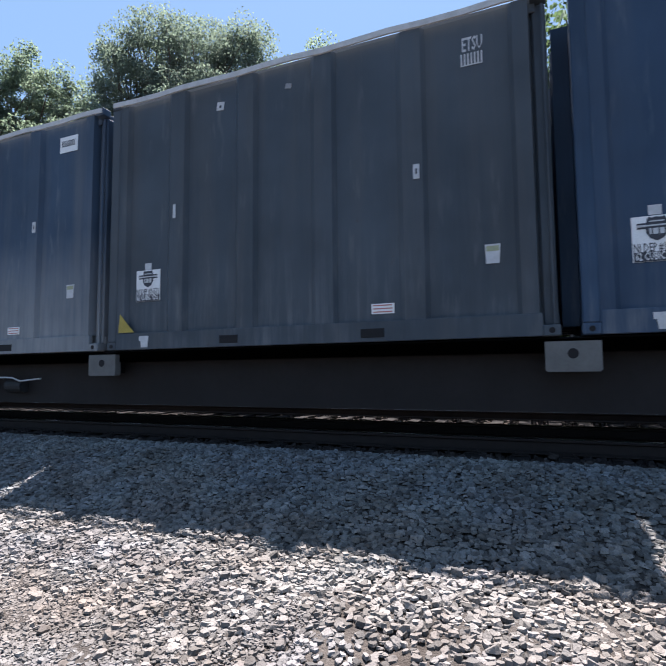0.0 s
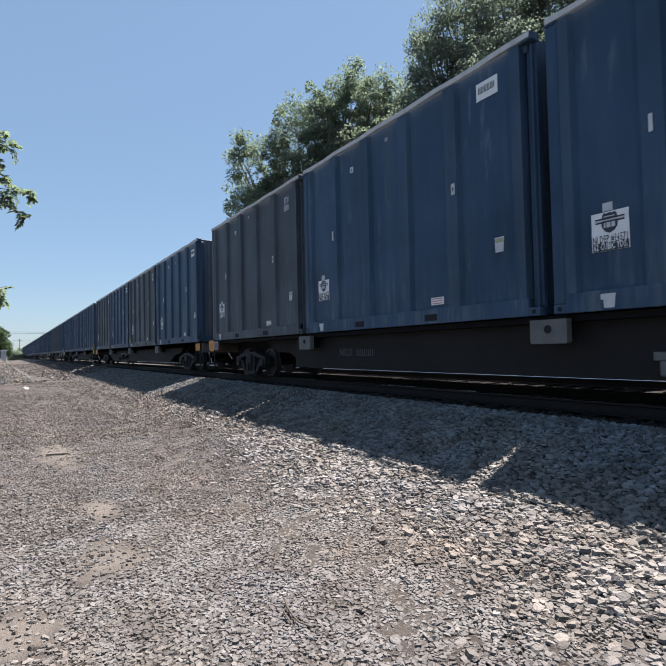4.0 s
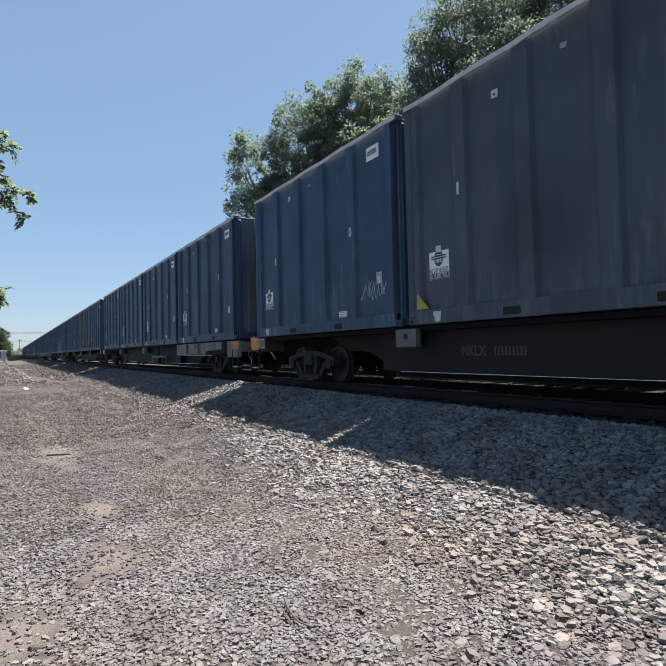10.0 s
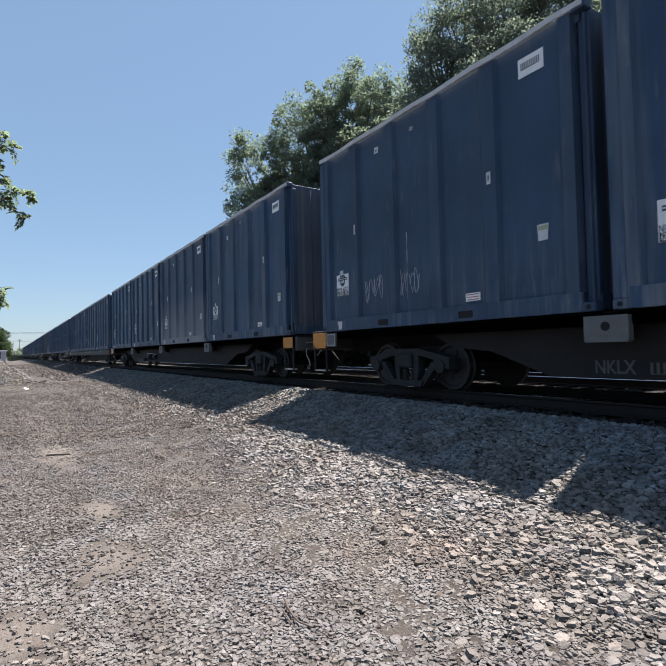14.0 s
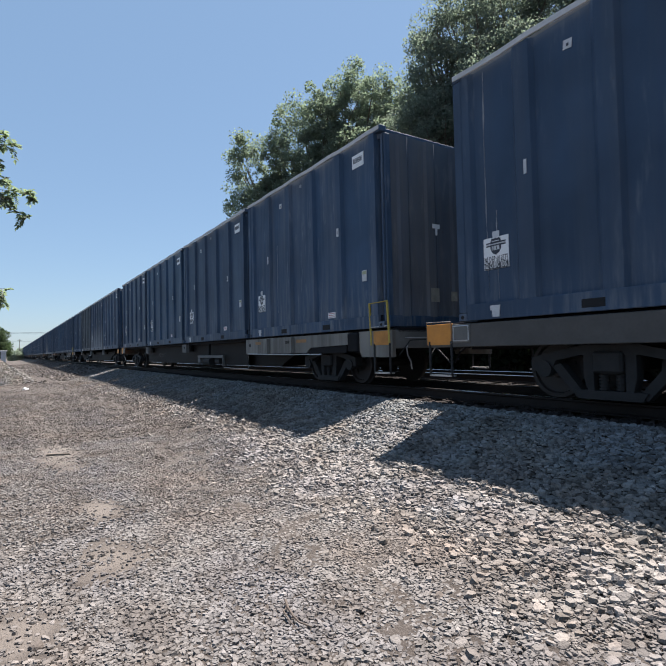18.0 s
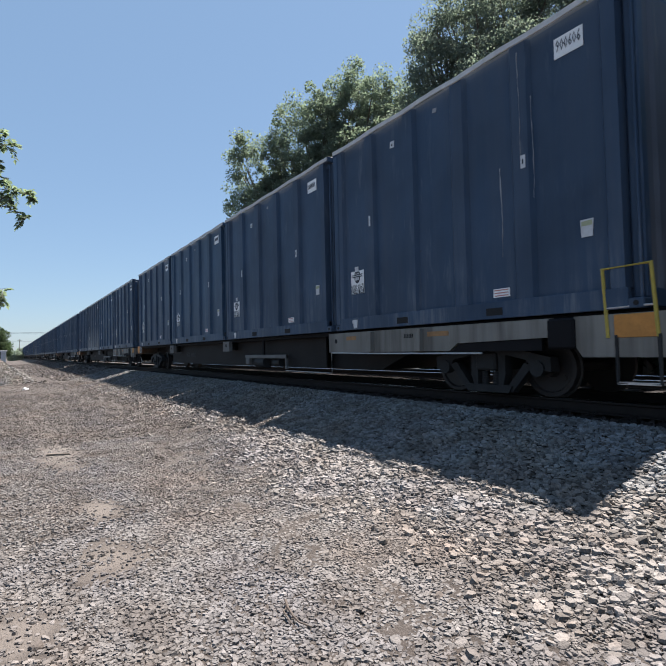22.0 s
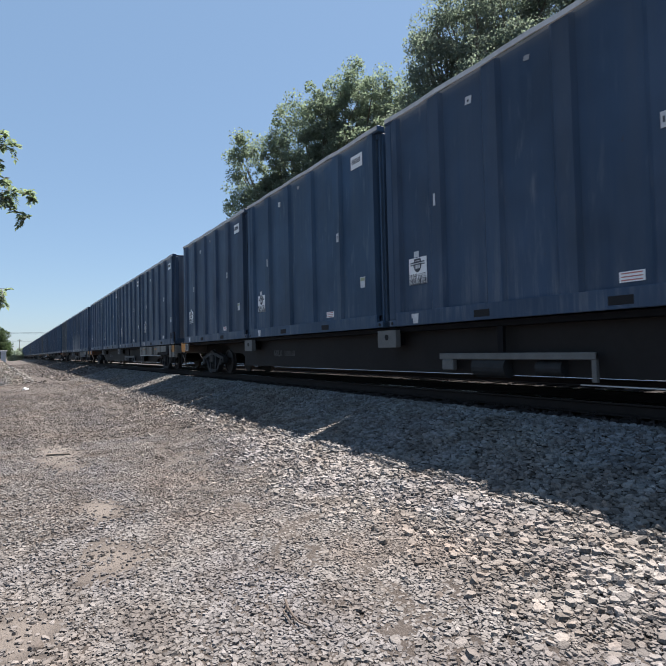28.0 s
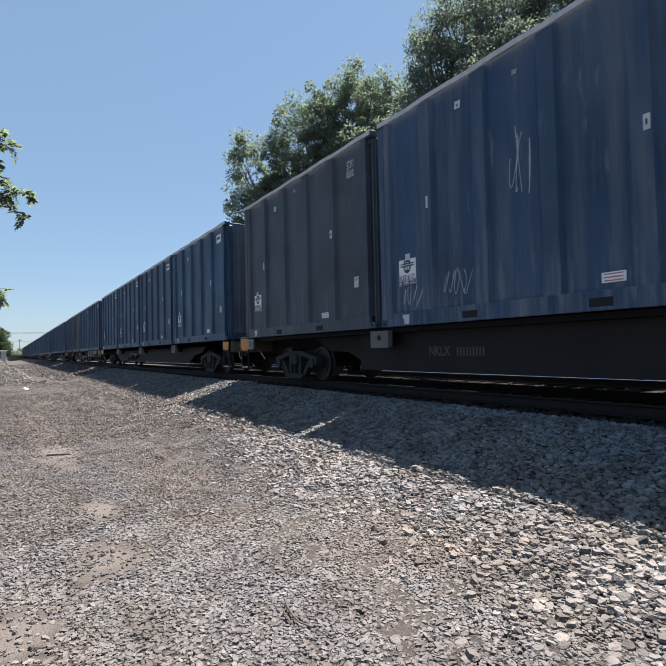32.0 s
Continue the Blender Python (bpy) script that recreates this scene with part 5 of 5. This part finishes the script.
# ---- the near tree at the yard's edge, whose twigs hang into view ----
def compound_leaf(bm, base, tip, rng, leaflets=6, size=0.13):
    """A feathered leaf: a stalk with pairs of pointed leaflets."""
    a, b = Vector(base), Vector(tip)
    d = (b - a).normalized()
    side = d.cross(Vector((rng.uniform(-0.4, 0.4), rng.uniform(-0.6, 0.6), 1))).normalized()
    tube(bm, [a, a.lerp(b, 0.5) + Vector((0, 0, 0.01)), b], 0.004, 0.002, 4)
    for i in range(leaflets + 1):
        p = a.lerp(b, 0.25 + 0.75 * i / leaflets)
        for s in ((-1, 1) if i < leaflets else (0,)):
            out = (side * s * 0.9 + d * (0.45 if s else 1.0) + Vector((0, 0, -0.25 + rng.uniform(-0.2, 0.2)))).normalized()
            ln = size * rng.uniform(0.75, 1.15)
            w = out.cross(Vector((rng.uniform(-0.3, 0.3), rng.uniform(-0.3, 0.3), 1))).normalized() * ln * 0.27
            m = p + out * ln * 0.45
            vs = [bm.verts.new(q) for q in (p, m + w + Vector((0, 0, 0.008)), p + out * ln, m - w + Vector((0, 0, 0.008)))]
            mid = bm.verts.new(m - Vector((0, 0, 0.01)))
            for j in range(4):
                f = bm.faces.new((vs[j], vs[(j + 1) % 4], mid))
                f.material_index = 1


sprays = []


def overhang():
    rng = random.Random(77)
    t = tagged(empty("tree"), "young tree with feathered fresh green leaves at the yard's edge", "tree", "trees")
    t.location = (-3.4, 10.2, 0.0)
    bm = bmesh.new()
    limb(bm, (0, 0, -0.1), (0.15, 0.1, 3.2), 0.14, 0.10, rng, 0.03)
    limb(bm, (0.15, 0.1, 3.2), (0.2, 0.2, 6.2), 0.10, 0.03, rng, 0.05)
    ends = []
    for a in range(9):
        an = a * 0.7 + 0.35
        e = Vector((0.2 + 1.9 * math.cos(an), 1.9 * math.sin(an), 3.4 + 0.42 * a))
        limb(bm, (0.15, 0.1, 2.6 + 0.35 * a), e, 0.05, 0.015, rng, 0.08)
        ends.append(e)
    part("trunk", bm, BARK, t, "slim grey trunk with branches")
    # twigs with leaves: the visible ones to the tracks' side, and the rest of the crown
    spots = [((2.7, -1.2, 4.75), (3.37, -1.3, 4.93), 10), ((2.8, -1.2, 4.62), (3.50, -1.3, 4.80), 15), ((2.7, -1.2, 4.4), (3.36, -1.3, 4.52), 12),
             ((2.6, -1.2, 4.2), (3.43, -1.3, 4.31), 18), ((2.6, -1.2, 4.05), (3.50, -1.3, 4.12), 20), ((2.6, -1.2, 3.95), (3.44, -1.3, 3.97), 18),
             ((3.50, -1.3, 4.10), (3.72, -1.32, 4.05), 9), ((3.42, -1.3, 3.84), (3.62, -1.32, 3.74), 10), ((2.6, -1.2, 2.60), (3.34, -1.3, 2.64), 14), ((2.6, -1.2, 2.45), (3.32, -1.3, 2.48), 12)]
    for a, b, n in spots:
        g = bmesh.new()
        pts = limb(g, a, b, 0.010, 0.003, rng, 0.05)
        for i in range(n):
            p = pts[-1].lerp(pts[2], rng.uniform(0, 1.0) ** 1.4)
            q = p + Vector((rng.uniform(-0.08, 0.08), rng.uniform(-0.2, 0.2), rng.uniform(-0.17, 0.05)))
            compound_leaf(g, p, q, rng, 5, 0.085)
        sprays.append((part("leafy_twig", mesh_from("leafy_twig", g, [BARK, LEAF_BRIGHT]), None, t), Vector(a)))
    bm = bmesh.new()
    for e in ends:
        if e.x > 1.2:
            continue
        for i in range(16):
            p = e + Vector((rng.uniform(-0.7, 0.7), rng.uniform(-0.7, 0.7), rng.uniform(-0.5, 0.5)))
            compound_leaf(bm, p, p + Vector((rng.uniform(-0.3, 0.3), rng.uniform(-0.3, 0.3), rng.uniform(-0.25, 0.05))), rng, 4)
    part("crown", mesh_from("crown", bm, [BARK, LEAF_BRIGHT]), None, t)
    bm = bmesh.new()
    limb(bm, (0.2, 0.1, 3.4), (2.7, -1.2, 4.52), 0.05, 0.014, rng, 0.03)
    limb(bm, (0.2, 0.1, 3.0), (2.6, -1.2, 4.1), 0.04, 0.014, rng, 0.03)
    limb(bm, (1.4, -0.5, 3.55), (2.6, -1.2, 3.95), 0.03, 0.012, rng, 0.03)
    limb(bm, (2.6, -1.2, 3.95), (3.42, -1.3, 3.84), 0.010, 0.006, rng, 0.03)
    limb(bm, (0.1, 0.05, 2.4), (2.6, -1.2, 2.55), 0.035, 0.010, rng, 0.05)
    part("branch", bm, BARK, t)


overhang()

# ---- the far end of the yard ----
tree(-5.6, 112, 0, [(0, 0, 3.6, 4.6, 3.2), (3.2, 0, 3.7, 3.3, 3.3)], 1.2, 0.25, 200, 170, 0.30, LEAF_MID, 41, "round green tree at the end of the yard")
tree(2.6, 245, 0, [(0, 0, 2.0, 2.4, 2.2), (-2.2, 3, 1.4, 2.0, 1.6)], 0.5, 0.15, 60, 60, 0.55, LEAF_PALE, 42, "pale green bush beside the track", (0.7, 1.1), "bush")
tree(5.4, 290, 0, [(0, 0, 2.6, 2.4, 2.8)], 0.5, 0.15, 50, 60, 0.6, LEAF_PALE, 43, "pale green bush beside the track", (0.7, 1.1), "bush")

cab = tagged(empty("signal_cabinet"), "grey metal signal cabinet on a concrete base", "cabinet")
cab.location = (-0.42, 66, 0)
part("body", boxed(-0.25, 0.25, -0.25, 0.25, 0.12, 2.2, bevel=0.02), CABINET, cab)
part("roof", boxed(-0.36, 0.36, -0.30, 0.30, 2.2, 2.34, bevel=0.015), CABINET, cab)
part("base", boxed(-0.32, 0.32, -0.32, 0.32, -0.05, 0.12, bevel=0.02), STEEL, cab)
d = part("door", boxed(-0.21, 0.21, -0.268, -0.252, 0.2, 2.1, bevel=0.006), CABINET, cab)
part("handle", boxed(0.13, 0.17, -0.29, -0.268, 1.0, 1.15), DARK, d)

for px, py in ((4.3, 262), (-24, 268)):
    pole = tagged(empty("utility_pole"), "far thin wooden utility pole carrying wires", "pole", "utility poles")
    pole.location = (px, py, 0)
    part("mast", cyl(bmesh.new(), (0, 0, 4.6 if px > 0 else 7.3), "z", 0.14, 9.4 if px > 0 else 14.8, 8, 0.10), TWIG, pole)
    part("cross_arm", boxed(-0.9, 0.9, -0.06, 0.06, 8.6, 8.75), TWIG, pole)
for zz in (13.3, 12.7, 9.3):
    w = tagged(empty("overhead_wire"), "thin black wire strung across the tracks far off", "wire", "overhead wires")
    pts = [(-24 + i * 4.2, 268, zz - 0.9 * math.sin(math.pi * i / 22)) for i in range(23)]
    part("cable", tube(bmesh.new(), pts, 0.045, 0.045, 5), WIRE, w)


# ---- heap of stone, litter, stick, cracked plank ----
HEAP_H = 3.3


def heap():
    def lift(x, y):
        r = np.sqrt(((x + 3.2) / 4.7) ** 2 + ((y - 38.5) / 4.5) ** 2)
        return np.clip(1 - r, 0, 1) * HEAP_H + 0.02
    spots = packed((-8, 1.6, 34, 43), 0.085, 51, lambda x, y: (np.sqrt(((x + 3.2) / 4.7) ** 2 + ((y - 38.5) / 4.5) ** 2) < 1) * 1.0, 0.2)
    hp = stones("stone_heap", spots, (0.06, 0.19), (0.5, 0.9), HEAP_STONE, 51, lift=lift, tilt=0.4, k=4)
    tagged(hp, "heap of pale broken stone beside the yard", "stone heap", kind="stuff")
    n, m = 28, 10
    bm = bmesh.new()
    rings = []
    for j in range(m + 1):
        r = 1 - j / m
        rings.append([bm.verts.new((-3.2 + 4.7 * r * math.cos(a), 38.5 + 4.5 * r * math.sin(a), max(-0.05, (1 - r) * HEAP_H - 0.1))) for a in [6.2832 * i / n for i in range(n)]])
    for a, b in zip(rings, rings[1:]):
        for i in range(n):
            bm.faces.new((a[i], a[(i + 1) % n], b[(i + 1) % n], b[i]))
    part("heap_core", bm, HEAP_STONE, hp)


heap()


def crumpled(name, x, y, w, d, h, mat, label, seed):
    rng = random.Random(seed)
    bm = bmesh.new()
    bmesh.ops.create_icosphere(bm, subdivisions=2, radius=1.0)
    for v in bm.verts:
        f = rng.uniform(0.7, 1.15)
        v.co = Vector((v.co.x * w * f, v.co.y * d * f, max(-0.2, v.co.z) * h * f))
    ob = new(name, mesh_from(name, bm, mat))
    ob.location = (x, y, float(ground_z(np.array(x), np.array(y))) + h * 0.15)
    tagged(ob, label, name)


crumpled("litter", 0.71, 28.9, 0.14, 0.12, 0.11, TAG, "crumpled white litter on the gravel", 3)


def lying(name, pts, r0, r1, mat, label):
    bm = bmesh.new()
    tube(bm, [(x, y, float(ground_z(np.array(x), np.array(y))) + z) for x, y, z in pts], r0, r1, 7)
    ob = new(name, mesh_from(name, bm, mat))
    tagged(ob, label, name)


lying("stick", [(1.487, 2.957, 0.03), (1.452, 2.854, 0.035), (1.438, 2.762, 0.03), (1.433, 2.674, 0.03), (1.474, 2.597, 0.025)], 0.009, 0.004, STICK, "thin bent dry stick lying on the gravel")
lying("stick", [(1.459, 2.88, 0.03), (1.414, 2.838, 0.03), (1.399, 2.743, 0.025), (1.393, 2.627, 0.02)], 0.006, 0.003, STICK, "thin dark dry stick lying on the gravel")
lying("plank", [(0.52, 9.45, 0.015), (0.67, 9.36, 0.02), (0.84, 9.29, 0.012)], 0.022, 0.015, TWIG, "weathered strip of wood lying on the gravel")
crumpled("rock", 2.552, 2.875, 0.05, 0.040, 0.038, ROCK, "loose dark brown rock on the gravel", 988)
crumpled("rock", 2.353, 2.467, 0.04, 0.032, 0.030, ROCK, "loose dark brown rock on the gravel", 1035)
crumpled("rock", 0.13, 3.27, 0.042, 0.036, 0.034, ROCK, "loose dark brown rock on the gravel", 95)
crumpled("rock", 0.521, 4.275, 0.04, 0.032, 0.030, ROCK, "loose dark brown rock on the gravel", 213)
crumpled("rock", 1.89, 6.432, 0.03, 0.024, 0.022, ROCK, "loose dark brown rock on the gravel", 440)


# ---- what moves ----
def motions():
    times = [float(t) for t in range(0, 33)]
    for ob, x, y, z, k in moving:
        walk(ob, [(t, pose(x, y - 8 * CAR_PITCH - travel(t), z)) for t in times])
    # wheels roll while their car passes the camera
    for ob, x, y, z, k in moving:
        if not ob.name.startswith("flat_car") or k > 18:
            continue
        for b in ob.children:
            if not b.name.startswith("bogie"):
                continue
            near = [f / 30 for f in range(0, 961) if -6 < y + b.location.y - 8 * CAR_PITCH - travel(f / 30) < 24]
            if not near:
                continue
            for w in b.children:
                if w.name.startswith("wheelset"):
                    rows = [] if near[0] == 0 else [(0.0, near[0])]
                    rows += [(t, t) for t in near]
                    rows += [] if near[-1] > 31.98 else [(32.0, near[-1])]
                    turn = lambda t: (-math.degrees((travel(t) - travel(near[0])) / 0.42)) % 360
                    dy = w.location.y
                    walk(w, [(t, pose(0, dy, -0.02, turn(u))) for t, u in rows])
    # twigs that stir in the wind
    for i, (ob, hinge) in enumerate(sprays):
        rows = []
        for j in range(0, 81):
            t = j * 0.4
            a = 0.9 * math.sin(1.9 * t + i * 1.3) + 0.5 * math.sin(3.1 * t + i)
            rows.append((t, Matrix.Translation(hinge) @ pose(0, 0, 0, 0.4 * a, a, 0.3 * a) @ Matrix.Translation(-hinge)))
        walk(ob, rows)


motions()
